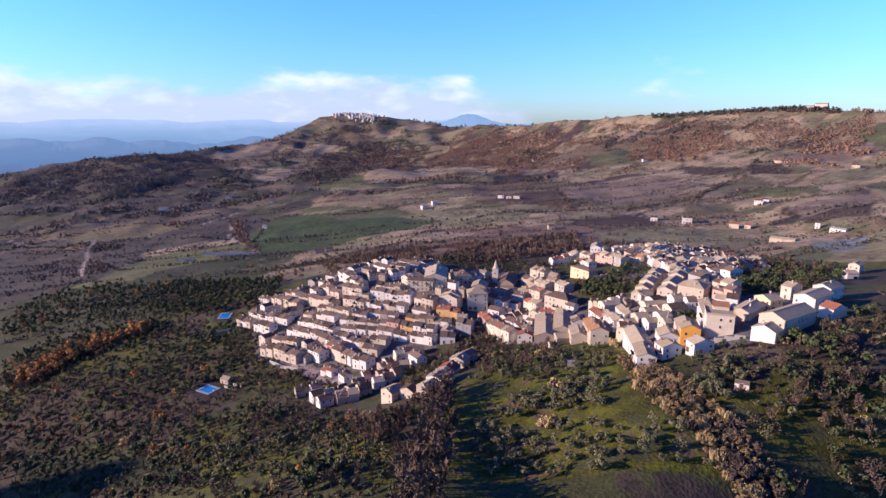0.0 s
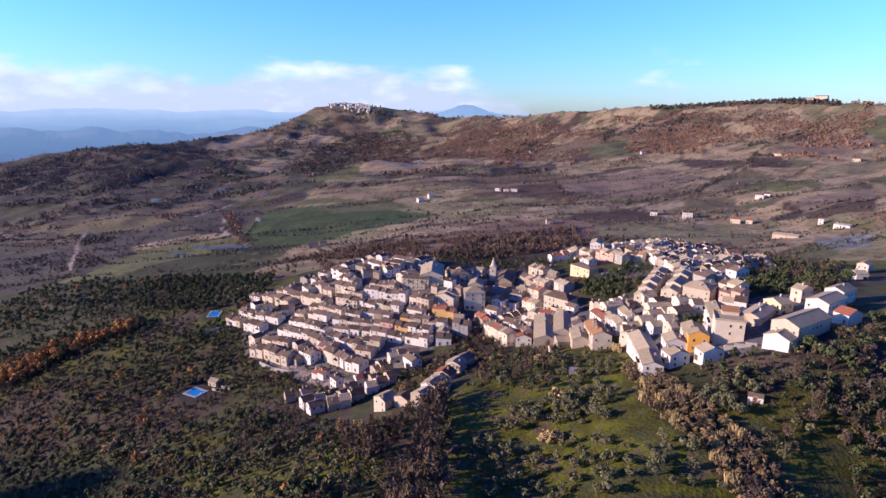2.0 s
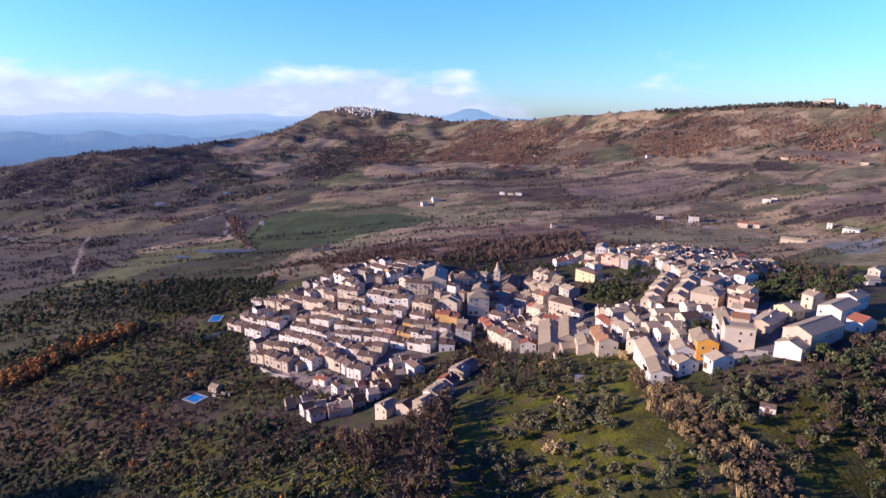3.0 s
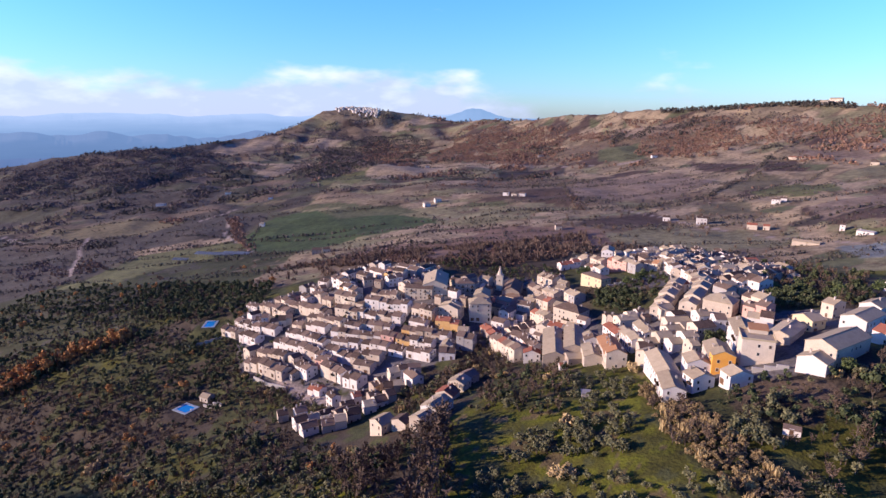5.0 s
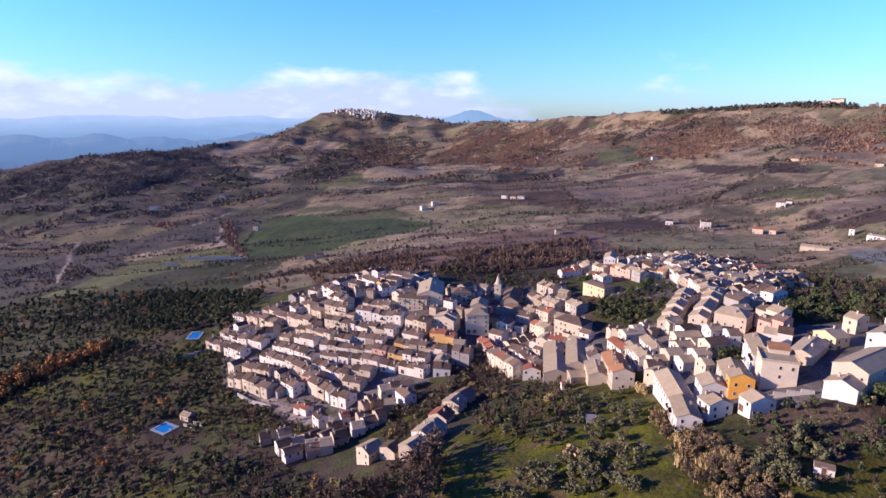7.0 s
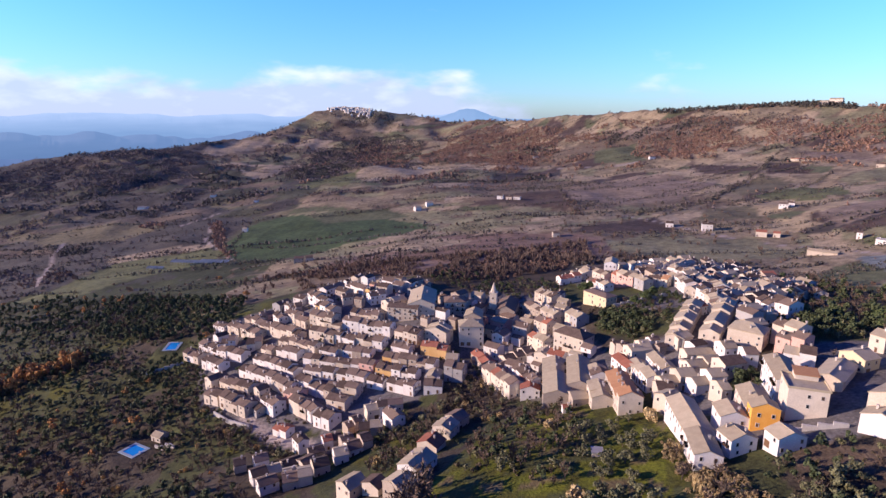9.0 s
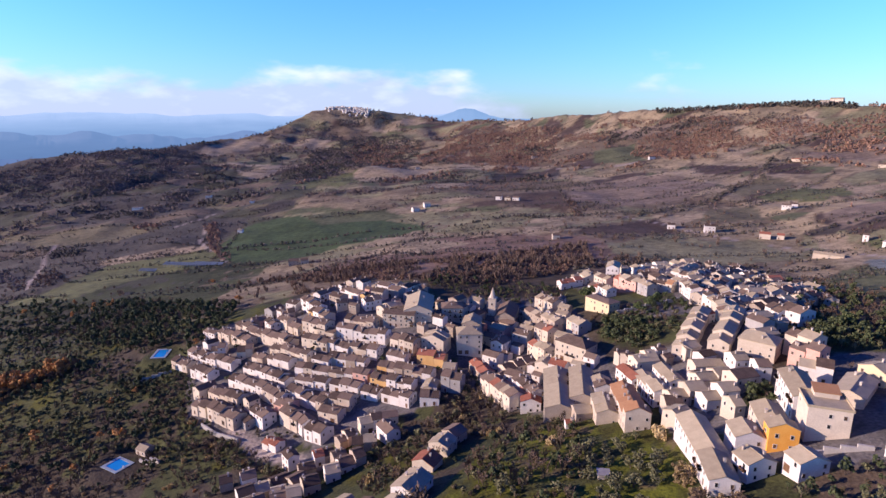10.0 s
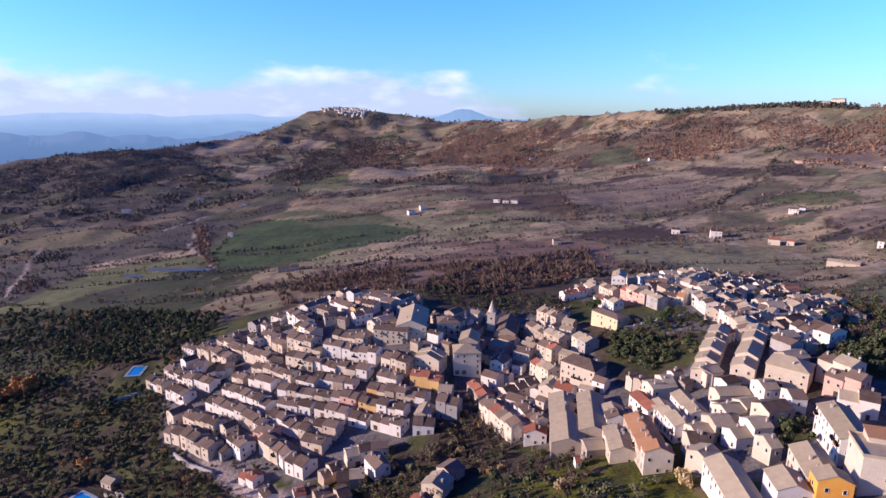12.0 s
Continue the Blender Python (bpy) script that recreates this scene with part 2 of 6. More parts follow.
def land(x, y):
    """The height of the ground."""
    z, r = lie(x, y), math.hypot(x, y)
    for hx, hy, h, ra, rb in HILLS:
        if abs(x - hx) < 3 * ra and abs(y - hy) < 3 * rb:
            z += h * math.exp(-(((x - hx) / ra) ** 2 + ((y - hy) / rb) ** 2))
    far = min(max((r - 650) / 1200, 0), 1)
    if far:
        z += far * between(x, [-300, 400], [1.0, 0.5]) * (15 * noise.fractal((x / 420, y / 420, 3.1), 0.9, 2.0, 5) + 8 * noise.fractal((x / 110, y / 110, 7.7), 1.0, 2.0, 3))
    if r > 1300 and y > 0:
        fold = min((r - 1300) / 700, 1) * between(x, [-900, -300, 500, 1200], [1.0, 1.0, 0.45, 0.3])
        z += 0.62 * fold * (46 * abs(noise.noise((x / 330, y / 520, 21.0))) + 20 * abs(noise.noise((x / 150, y / 260, 4.0))) - 17)
    if r > 480:
        z += 3.0 * min((r - 480) / 300, 1) * noise.fractal((x / 90, y / 90, 1.3), 1.0, 2.0, 3)
    z += 0.35 * noise.noise((x / 14, y / 14, 0.4))
    for px, py, pz, pr in PADS:
        d = math.hypot(x - px, y - py)
        if d < pr * 1.7:
            w = min(max((pr * 1.7 - d) / (pr * 0.7), 0), 1)
            z += (pz - z) * w * w * (3 - 2 * w)
    return z


def mesh_of(name, verts, faces, mats, index=None, smooth=False):
    """A mesh from arrays of places and of triangles or quads."""
    me = bpy.data.meshes.new(name)
    verts, faces = np.asarray(verts, np.float32), np.asarray(faces, np.int32)
    k = faces.shape[1]
    me.vertices.add(len(verts))
    me.vertices.foreach_set("co", verts.ravel())
    me.loops.add(faces.size)
    me.loops.foreach_set("vertex_index", faces.ravel())
    me.polygons.add(len(faces))
    me.polygons.foreach_set("loop_start", np.arange(0, faces.size, k, dtype=np.int32))
    for m in mats:
        me.materials.append(m)
    if index is not None:
        me.polygons.foreach_set("material_index", np.asarray(index, np.int32))
    me.polygons.foreach_set("use_smooth", np.full(len(faces), smooth))
    me.update(calc_edges=True)
    me.validate()
    return me


def inside(x, y, corners):
    hit, n = False, len(corners)
    for k in range(n):
        (ax, ay), (bx, by) = corners[k], corners[k - 1]
        if (ay > y) != (by > y) and x < (bx - ax) * (y - ay) / (by - ay) + ax:
            hit = not hit
    return hit


def near_line(x, y, line):
    best = 1e9
    for (ax, ay), (bx, by) in zip(line, line[1:]):
        dx, dy = bx - ax, by - ay
        u = min(max(((x - ax) * dx + (y - ay) * dy) / (dx * dx + dy * dy), 0), 1)
        best = min(best, math.hypot(x - ax - u * dx, y - ay - u * dy))
    return best


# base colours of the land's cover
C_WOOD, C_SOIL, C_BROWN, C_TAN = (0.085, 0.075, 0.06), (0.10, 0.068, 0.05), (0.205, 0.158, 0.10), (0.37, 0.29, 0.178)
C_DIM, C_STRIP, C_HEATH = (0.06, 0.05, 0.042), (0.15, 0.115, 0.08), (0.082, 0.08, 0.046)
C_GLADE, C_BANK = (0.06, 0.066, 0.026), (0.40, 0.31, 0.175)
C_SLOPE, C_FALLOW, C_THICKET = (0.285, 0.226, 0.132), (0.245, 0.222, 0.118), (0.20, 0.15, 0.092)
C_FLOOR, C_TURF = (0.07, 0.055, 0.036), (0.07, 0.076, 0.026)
C_GRASS, C_DULL, C_LAWN, C_TRACK = (0.13, 0.135, 0.065), (0.17, 0.145, 0.08), (0.118, 0.128, 0.012), (0.36, 0.30, 0.25)
C_GREEN, C_MEADOW, C_EARTH, C_RUSSET, C_OLIVEGRASS, C_PAVE = (0.062, 0.092, 0.034), (0.15, 0.155, 0.062), (0.25, 0.188, 0.13), (0.22, 0.145, 0.102), (0.088, 0.088, 0.014), (0.15, 0.138, 0.128)
ROAD = ((-101, 368), (-94, 361), (-82, 349), (-71, 339), (-57, 330), (-46, 325))
STREET_LINE = ((-30, 387), (-34, 381), (-39, 373), (-45, 365), (-48, 351), (-54, 338))
# vale grass is darkened: the valley's shade is put into its colour
C_TILLED, C_VALE_SHADE, C_YARD, C_DRYGRASS = (0.12, 0.088, 0.058), (0.026, 0.034, 0.013), (0.20, 0.225, 0.215), (0.135, 0.105, 0.05)
FIELDS = [
    (C_TURF, ((176, 345), (205, 378), (218, 345), (200, 320), (180, 323))),
    (C_TURF, ((133, 307), (144, 308), (137, 292), (125, 285), (123, 291))),
    (C_TURF, ((106, 426), (115, 427), (127, 407), (145, 401), (133, 368), (111, 370), (101, 398))),
    (C_PAVE, ((127, 434), (143, 434), (156, 411), (149, 399), (134, 409))),
    (C_MEADOW, ((-464, 754), (-444, 850), (-414, 916), (-313, 916), (-297, 870), (-365, 758), (-400, 685))),
    (C_DULL, ((-921, 1279), (-809, 1246), (-609, 1246), (-581, 1187), (-778, 1178), (-890, 1235))),
    (C_STRIP, ((-899, 1179), (-697, 1087), (-653, 1033), (-844, 1106))),
    (C_TAN, ((-1052, 3058), (-914, 2990), (-997, 2660), (-1077, 2670))),
    (C_TAN, ((-733, 2175), (-578, 2417), (-590, 2280), (-675, 2064))),
    (C_TAN, ((-237, 1674), (-85, 1922), (132, 1827), (194, 1747), (-41, 1660), (-178, 1456))),
    (C_MEADOW, ((-284, 1489), (-168, 1644), (-133, 1600), (-224, 1388))),
    (C_SOIL, ((155, 1524), (341, 1718), (315, 1627), (162, 1455))),
    (C_SOIL, ((149, 1093), (239, 1144), (231, 1007), (201, 959), (144, 1020))),
    (C_GRASS, ((-245, 1112), (-93, 1120), (-46, 1041), (-185, 1020))),
    (C_TAN, ((-110, 770), (-20, 824), (48, 752), (-17, 719))),
    (C_EARTH, ((276, 1264), (423, 1343), (511, 1272), (513, 1138), (388, 986), (284, 988), (237, 1036))),
    (C_SOIL, ((602, 1466), (665, 1340), (598, 1227), (549, 1278))),
    (C_GRASS, ((478, 1876), (609, 1893), (542, 1583), (432, 1689))),
    (C_TAN, ((489, 1465), (525, 1309), (535, 1215), (501, 1278))),
    (C_SOIL, ((724, 1354), (785, 1325), (699, 1197), (641, 1197))),
    (C_MEADOW, ((500, 981), (620, 1042), (640, 966), (548, 890), (492, 930))),
    (C_EARTH, ((945, 1418), (1054, 1424), (953, 1272), (900, 1311))),
    (C_EARTH, ((485, 798), (576, 832), (620, 820), (566, 748), (447, 701))),
    (C_SOIL, ((443, 695), (556, 735), (491, 649), (436, 673))),
    (C_MEADOW, ((421, 653), (460, 607), (439, 578), (415, 613))),
    (C_YARD, ((370, 569), (421, 554), (375, 493), (353, 505))),
    (C_TAN, ((414, 701), (434, 681), (368, 554), (348, 560))),
    (C_FALLOW, ((194, 718), (355, 705), (353, 605), (238, 584), (184, 655))),
    (C_TILLED, ((108, 234), (126, 238), (143, 228), (140, 210), (117, 220))),
    (C_LAWN, ((58, 266), (80, 298), (88, 263), (75, 227), (64, 228), (53, 241))),
    (C_OLIVEGRASS, ((5, 221), (45, 239), (58, 232), (73, 200), (83, 177), (87, 159), (4, 169))),
    (C_OLIVEGRASS, ((-108, 227), (-122, 257), (-53, 234), (-34, 234), (-18, 195), (-21, 169), (-103, 216))),
    (C_VALE_SHADE, ((-285, 343), (-179, 290), (-112, 235), (-103, 216), (-252, 300))),
    (C_DIM, ((-752, 1407), (-639, 1373), (-594, 1287), (-697, 1284))),
    (C_STRIP, ((-961, 1273), (-683, 1278), (-497, 1319), (-464, 1249), (-632, 1204), (-896, 1203))),
    (C_DULL, ((-857, 1234), (-680, 1271), (-523, 1174), (-567, 1082), (-731, 1118))),
    (C_TAN, ((-508, 933), (-435, 978), (-367, 976), (-354, 947), (-415, 933), (-483, 898))),
    (C_TAN, ((-1117, 2782), (-1068, 3070), (-887, 3162), (-874, 2912), (-991, 2623))),
    (C_TAN, ((-716, 2110), (-602, 2299), (-516, 2469), (-454, 1916), (-586, 1891))),
    (C_TAN, ((-211, 1685), (-35, 1751), (-1, 1623), (-75, 1549), (-195, 1562))),
    (C_TAN, ((16, 1863), (194, 1866), (346, 1735), (165, 1735), (15, 1663))),
    (C_DULL, ((-287, 1458), (-212, 1573), (-145, 1507), (-227, 1390))),
    (C_DIM, ((139, 1625), (333, 1668), (310, 1549), (134, 1407))),
    (C_SOIL, ((112, 1170), (236, 1180), (215, 1043), (98, 1075))),
    (C_TAN, ((-114, 808), (-24, 892), (14, 845), (-75, 804))),
    (C_TAN, ((12, 1177), (90, 1177), (77, 1138), (12, 1146))),
    (C_TAN, ((-95, 1112), (-31, 1112), (1, 1083), (-71, 1080))),
    (C_EARTH, ((257, 1212), (452, 1324), (510, 1150), (401, 1031), (227, 1024))),
    (C_TAN, ((524, 1349), (585, 1238), (538, 1161), (516, 1155))),
    (C_TAN, ((426, 1018), (515, 1129), (627, 1228), (625, 1190), (494, 1061))),
    (C_TAN, ((573, 1476), (665, 1409), (702, 1353), (616, 1358))),
    (C_DULL, ((510, 1925), (621, 1828), (589, 1673), (460, 1671))),
    (C_SOIL, ((599, 1341), (678, 1306), (651, 1249), (585, 1258))),
    (C_DULL, ((497, 1051), (631, 1205), (642, 1116), (566, 1018), (477, 988))),
    (C_SOIL, ((675, 1278), (745, 1217), (711, 1179), (647, 1203))),
    (C_TAN, ((616, 1176), (646, 1123), (623, 1101), (594, 1143))),
    (C_MEADOW, ((535, 978), (665, 1024), (607, 908), (513, 915))),
    (C_EARTH, ((855, 1446), (990, 1366), (899, 1238), (801, 1352))),
    (C_DIM, ((410, 714), (546, 754), (496, 685), (411, 693))),
    (C_EARTH, ((445, 729), (578, 797), (549, 758), (442, 712))),
    (C_TAN, ((630, 1006), (736, 1012), (686, 943), (615, 922))),
    (C_TAN, ((460, 953), (519, 918), (505, 879), (450, 915))),
    (C_PAVE, ((-165, 457), (-164, 491), (-124, 503), (-103, 537), (-71, 568), (-5, 547), (18, 422), (9, 366), (-43, 342), (-88, 354), (-132, 382))),
    (C_PAVE, ((4, 491), (32, 510), (99, 499), (97, 432), (96, 383), (95, 355), (83, 311), (61, 324), (30, 361), (23, 384), (15, 421))),
    (C_PAVE, ((93, 363), (130, 366), (166, 427), (178, 408), (157, 342), (140, 295), (110, 274), (93, 278), (100, 311), (93, 357))),
    (C_PAVE, ((107, 534), (234, 587), (270, 565), (265, 465), (217, 415), (198, 405), (183, 417), (156, 418), (167, 475), (119, 487))),
    (C_PAVE, ((106, 256), (148, 315), (186, 324), (213, 315), (174, 261), (137, 237), (118, 238))),
    (C_GREEN, ((-336, 943), (-334, 1084), (-282, 1132), (-88, 1040), (-12, 943), (-15, 864), (-119, 843), (-174, 798), (-243, 821), (-282, 841))),
    (C_MEADOW, ((-494, 717), (-474, 753), (-473, 905), (-369, 957), (-329, 881), (-395, 788), (-425, 688))),
    (C_MEADOW, ((-366, 1520), (-301, 1642), (-208, 1722), (-216, 1500), (-303, 1434))),
    (C_MEADOW, ((-452, 953), (-367, 976), (-334, 915), (-390, 880))),
    (C_EARTH, ((596, 2186), (772, 2010), (812, 1841), (611, 1963))),
    (C_DULL, ((394, 904), (462, 906), (417, 802), (342, 820))),
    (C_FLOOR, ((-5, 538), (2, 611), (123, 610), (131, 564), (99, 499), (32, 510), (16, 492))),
    (C_RUSSET, ((-147, 680), (-22, 829), (85, 791), (191, 740), (185, 625), (62, 571), (19, 562), (-47, 583))),
    (C_OLIVEGRASS, ((-13, 171), (4, 261), (22, 292), (57, 320), (97, 295), (93, 260), (76, 229), (79, 192), (84, 171), (89, 160))),
    (C_LAWN, ((64, 282), (94, 293), (90, 262), (78, 243), (61, 245))),
    (C_LAWN, ((12, 207), (42, 220), (66, 211), (76, 183), (78, 167), (40, 173))),
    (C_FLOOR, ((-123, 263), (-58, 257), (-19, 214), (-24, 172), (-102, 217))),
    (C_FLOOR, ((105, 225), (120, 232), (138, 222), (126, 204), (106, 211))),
    (C_TURF, ((-203, 449), (-189, 487), (-160, 458), (-160, 418), (-197, 402))),
]
LANES = [
    (3, ((-264, 1819), (-50, 1708), (336, 1682), (486, 1600), (521, 1592))),
    (2.2, ((263, 889), (306, 786), (338, 701), (393, 625), (394, 545))),
    (3, ((-519, 792), (-603, 934), (-671, 1058), (-691, 1108))),
    (3, ((-956, 1234), (-821, 1133), (-671, 1058))),
    (2.5, ((-416, 1105), (-382, 1004), (-282, 841))),
    (3, ((-493, 1144), (-451, 1262))),
    (2.5, ((-113, 379), (-78, 349), (-60, 329))),
    (2.5, ((-91, 360), (-70, 345), (-56, 334))),
]


def bounds(line):
    return min(p[0] for p in line), max(p[0] for p in line), min(p[1] for p in line), max(p[1] for p in line)


FIELD_BOUNDS, LANE_BOUNDS = [bounds(f[1]) for f in FIELDS], [bounds(f[1]) for f in LANES]


def cover(x, y):
    """The colour of the ground at a place: named fields and lanes first, then a patchwork, then scrub and woodland floor."""
    if -110 < x < -20 and 315 < y < 395:
        if near_line(x, y, ROAD) < 3.6:
            return C_TRACK
        if near_line(x, y, STREET_LINE) < 3.4:
            return C_PAVE
    for (colour, corners), (x0, x1, y0, y1) in zip(FIELDS, FIELD_BOUNDS):
        if x0 < x < x1 and y0 < y < y1 and inside(x, y, corners):
            if colour in (C_LAWN, C_OLIVEGRASS):
                patch = noise.noise((x / 11, y / 11, 5.1)) + 0.5 * noise.noise((x / 4, y / 4, 9.1))
                return C_DRYGRASS if patch > 0.34 else C_TURF if patch < -0.3 else C_LAWN if patch > 0.05 else colour
            return colour
    for (wide, line), (x0, x1, y0, y1) in zip(LANES, LANE_BOUNDS):
        if x0 - 9 < x < x1 + 9 and y0 - 9 < y < y1 + 9 and near_line(x, y, line) < wide:
            return C_TRACK
    r = math.hypot(x, y)
    n1 = noise.noise((x / 60, y / 60, 0.7))
    if r > 560:
        wx, wy = x + 45 * noise.noise((x / 240, y / 240, 2)), y + 45 * noise.noise((x / 240, y / 240, 5))
        tilt = between(x, [-600, 300, 700], [-0.12, 0.1, 0.55])
        c, s = math.cos(tilt), math.sin(tilt)
        grain = 0.55 if r < 1500 else 0.9
        u, v = (c * wx + s * wy) / (300 * grain), (-s * wx + c * wy) / (105 * grain)
        _d, pts = noise.voronoi((u, v, 0.5), distance_metric="MANHATTAN")
        k = noise.cell(pts[0] * 37.0) * 0.5 + 0.5
        wild = noise.noise((x / 420, y / 420, 9)) + 0.25 * n1
        if r > 900 and wild > (0.1 if x < -350 else 0.2 if x < 250 else 0.3) or _d[1] - _d[0] < 0.04:
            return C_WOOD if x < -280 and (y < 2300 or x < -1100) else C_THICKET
        # west of -280 the tones are darker: heath and strips, with shade painted in
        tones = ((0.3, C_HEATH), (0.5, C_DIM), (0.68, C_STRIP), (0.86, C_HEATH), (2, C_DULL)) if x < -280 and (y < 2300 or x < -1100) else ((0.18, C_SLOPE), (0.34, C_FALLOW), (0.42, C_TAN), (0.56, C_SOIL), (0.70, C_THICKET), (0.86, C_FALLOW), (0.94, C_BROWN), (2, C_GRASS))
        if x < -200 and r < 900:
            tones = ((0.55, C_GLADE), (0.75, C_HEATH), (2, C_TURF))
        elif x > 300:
            tones = ((0.26, C_BANK), (0.42, C_FALLOW), (0.5, C_TAN), (0.6, C_SOIL), (0.76, C_SLOPE), (0.9, C_BANK), (2, C_GRASS))
        for lim, col in tones:
            if k < lim:
                return col
    if r < 560:
        n2 = n1 + 0.6 * noise.noise((x / 13, y / 13, 3.3))
        return C_OLIVEGRASS if n2 > 0.38 else C_TURF if n2 > -0.06 else C_FLOOR
    if n1 > 0.05:
        return C_FALLOW
    return C_THICKET if n1 < -0.15 else C_BROWN


def ground_sheet():
    front = np.radians(np.arange(-56, 56.01, 0.3))
    back = np.radians(np.arange(60, 301, 8.0))
    angles = np.concatenate([front, back])
    radii = np.concatenate([[0.02, 12, 40, 70], np.geomspace(95, 4930, 330)])
    n, k = len(radii), len(angles)
    verts, tint = np.empty((n * k, 3), np.float32), np.ones((n * k, 4), np.float32)
    for i, r in enumerate(radii):
        for j, a in enumerate(angles):
            x, y = r * math.sin(a), r * math.cos(a)
            verts[i * k + j] = x, y, land(x, y)
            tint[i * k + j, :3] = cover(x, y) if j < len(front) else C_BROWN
    i, j = np.meshgrid(np.arange(n - 1), np.arange(k), indexing="ij")
    jn = (j + 1) % k
    faces = np.stack([i * k + j, i * k + jn, (i + 1) * k + jn, (i + 1) * k + j], -1).reshape(-1, 4)
    m, nd, l, b = shader("land_cover", 0.95)
    at = nd.new("ShaderNodeAttribute")
    at.attribute_name = "tint"
    pos = nd.new("ShaderNodeNewGeometry")
    fac = None
    for scale, detail in ((0.018, 6), (0.12, 5), (0.8, 3)):
        t = nd.new("ShaderNodeTexNoise")
        t.inputs["Scale"].default_value, t.inputs["Detail"].default_value = scale, detail
        l.new(pos.outputs["Position"], t.inputs["Vector"])
        if fac is None:
            fac = t.outputs["Fac"]
        else:
            mul = nd.new("ShaderNodeMath")
            l.new(fac, mul.inputs[0])
            l.new(t.outputs["Fac"], mul.inputs[1])
            mul.operation = "ADD"
            fac = mul.outputs[0]
    rng = nd.new("ShaderNodeMapRange")
    rng.inputs["From Min"].default_value, rng.inputs["From Max"].default_value = 1.15, 1.85
    rng.inputs["To Min"].default_value, rng.inputs["To Max"].default_value = 0.40, 1.26
    l.new(fac, rng.inputs["Value"])
    mix = nd.new("ShaderNodeVectorMath")
    mix.operation = "SCALE"
    l.new(at.outputs["Color"], mix.inputs[0])
    l.new(rng.outputs[0], mix.inputs["Scale"])
    l.new(mix.outputs[0], b.inputs["Base Color"])
    bp = nd.new("ShaderNodeBump")
    bp.inputs["Strength"].default_value, bp.inputs["Distance"].default_value = 0.6, 0.8
    l.new(fac, bp.inputs["Height"])
    l.new(bp.outputs[0], b.inputs["Normal"])
    me = mesh_of("ground", verts, faces, [m], smooth=True)
    col = me.color_attributes.new("tint", "FLOAT_COLOR", "POINT")
    col.data.foreach_set("color", tint.ravel())
    return tagged(new("ground", me), "rolling winter farmland with brown fields and scrub", "ground", kind="structure")


ground = ground_sheet()


# ---------------------------------------------------------------- houses
def part(name, bm, material, parent, label=""):
    """One mesh object under a thing or a part."""
    me = bpy.data.meshes.new(name)
    bm.to_mesh(me)
    bm.free()
    for m in material if isinstance(material, (tuple, list)) else (material,):
        me.materials.append(m)
    return piece(name, me, parent, Matrix(), label)


def piece(name, me, parent, m, label=""):
    ob = new(name, me)
    ob.parent, ob.matrix_basis = parent, m
    if label:
        tagged(ob, label)
    return ob


def box(bm, x0, x1, y0, y1, z0, z1, mat=0):
    v = [bm.verts.new(p) for p in ((x0, y0, z0), (x1, y0, z0), (x1, y1, z0), (x0, y1, z0), (x0, y0, z1), (x1, y0, z1), (x1, y1, z1), (x0, y1, z1))]
    for f in ((3, 2, 1, 0), (4, 5, 6, 7), (0, 1, 5, 4), (1, 2, 6, 5), (2, 3, 7, 6), (3, 0, 4, 7)):
        bm.faces.new([v[k] for k in f]).material_index = mat


def thing(name, m, label, category, group="", kind=""):
    ob = new(name)
    ob.matrix_basis = m
    return tagged(ob, label, category, group, kind)


def mesh(name, build, *mats):
    bm = bmesh.new()
    build(bm)
    me = bpy.data.meshes.new(name)
    bm.to_mesh(me)
    bm.free()
    for m in mats:
        me.materials.append(m)
    return me


def framed(bm, w, h, f, out, inset, pane=1):
    """A surround with a recessed panel, in one piece: it faces -y with its foot at the origin."""
    ring = lambda x, z0, z1, y: [bm.verts.new(p) for p in ((-x, y, z0), (x, y, z0), (x, y, z1), (-x, y, z1))]
    back, front, lip, deep = ring(w / 2 + f, -f, h + f, 0.02), ring(w / 2 + f, -f, h + f, -out), ring(w / 2, 0, h, -out), ring(w / 2, 0, h, -inset)
    for a, b in ((back, front), (front, lip), (lip, deep)):
        for k in range(4):
            bm.faces.new((a[k], a[(k + 1) % 4], b[(k + 1) % 4], b[k]))
    bm.faces.new(deep).material_index = pane


def window_mesh(w, h):
    return mesh("window", lambda bm: framed(bm, w, h, 0.13, 0.10, 0.02), M_FRAME, M_GLASS)


WINDOWS = [window_mesh(0.85, 1.25), window_mesh(0.8, 1.35), window_mesh(0.95, 2.1), window_mesh(0.75, 1.0)]
SHUTTERED = mesh("window", lambda bm: framed(bm, 0.9, 1.3, 0.13, 0.10, 0.02), M_FRAME, M_SHUTTER)
BALCONY = mesh("balcony", lambda bm: box(bm, -1.1, 1.1, -1.0, 0.02, -0.2, -0.02), M_FRAME)


def railing_mesh():
    def build(bm):
        path = ((-1.08, 0.0), (-1.08, -0.98), (1.08, -0.98), (1.08, 0.0))
        cols = [[bm.verts.new((x, y, z)) for z in (-0.02, 0.95)] for x, y in path]
        for a, b in zip(cols, cols[1:]):
            bm.faces.new((a[0], b[0], b[1], a[1]))
        bmesh.ops.solidify(bm, geom=bm.faces[:], thickness=0.05)
    return mesh("railing", build, M_SHUTTER)


RAILING = railing_mesh()


def door_mesh(w, h):
    return mesh("door", lambda bm: framed(bm, w, h, 0.16, 0.10, 0.03), M_FRAME, M_DOOR)


DOORS = [door_mesh(1.1, 2.15), door_mesh(2.3, 2.5)]


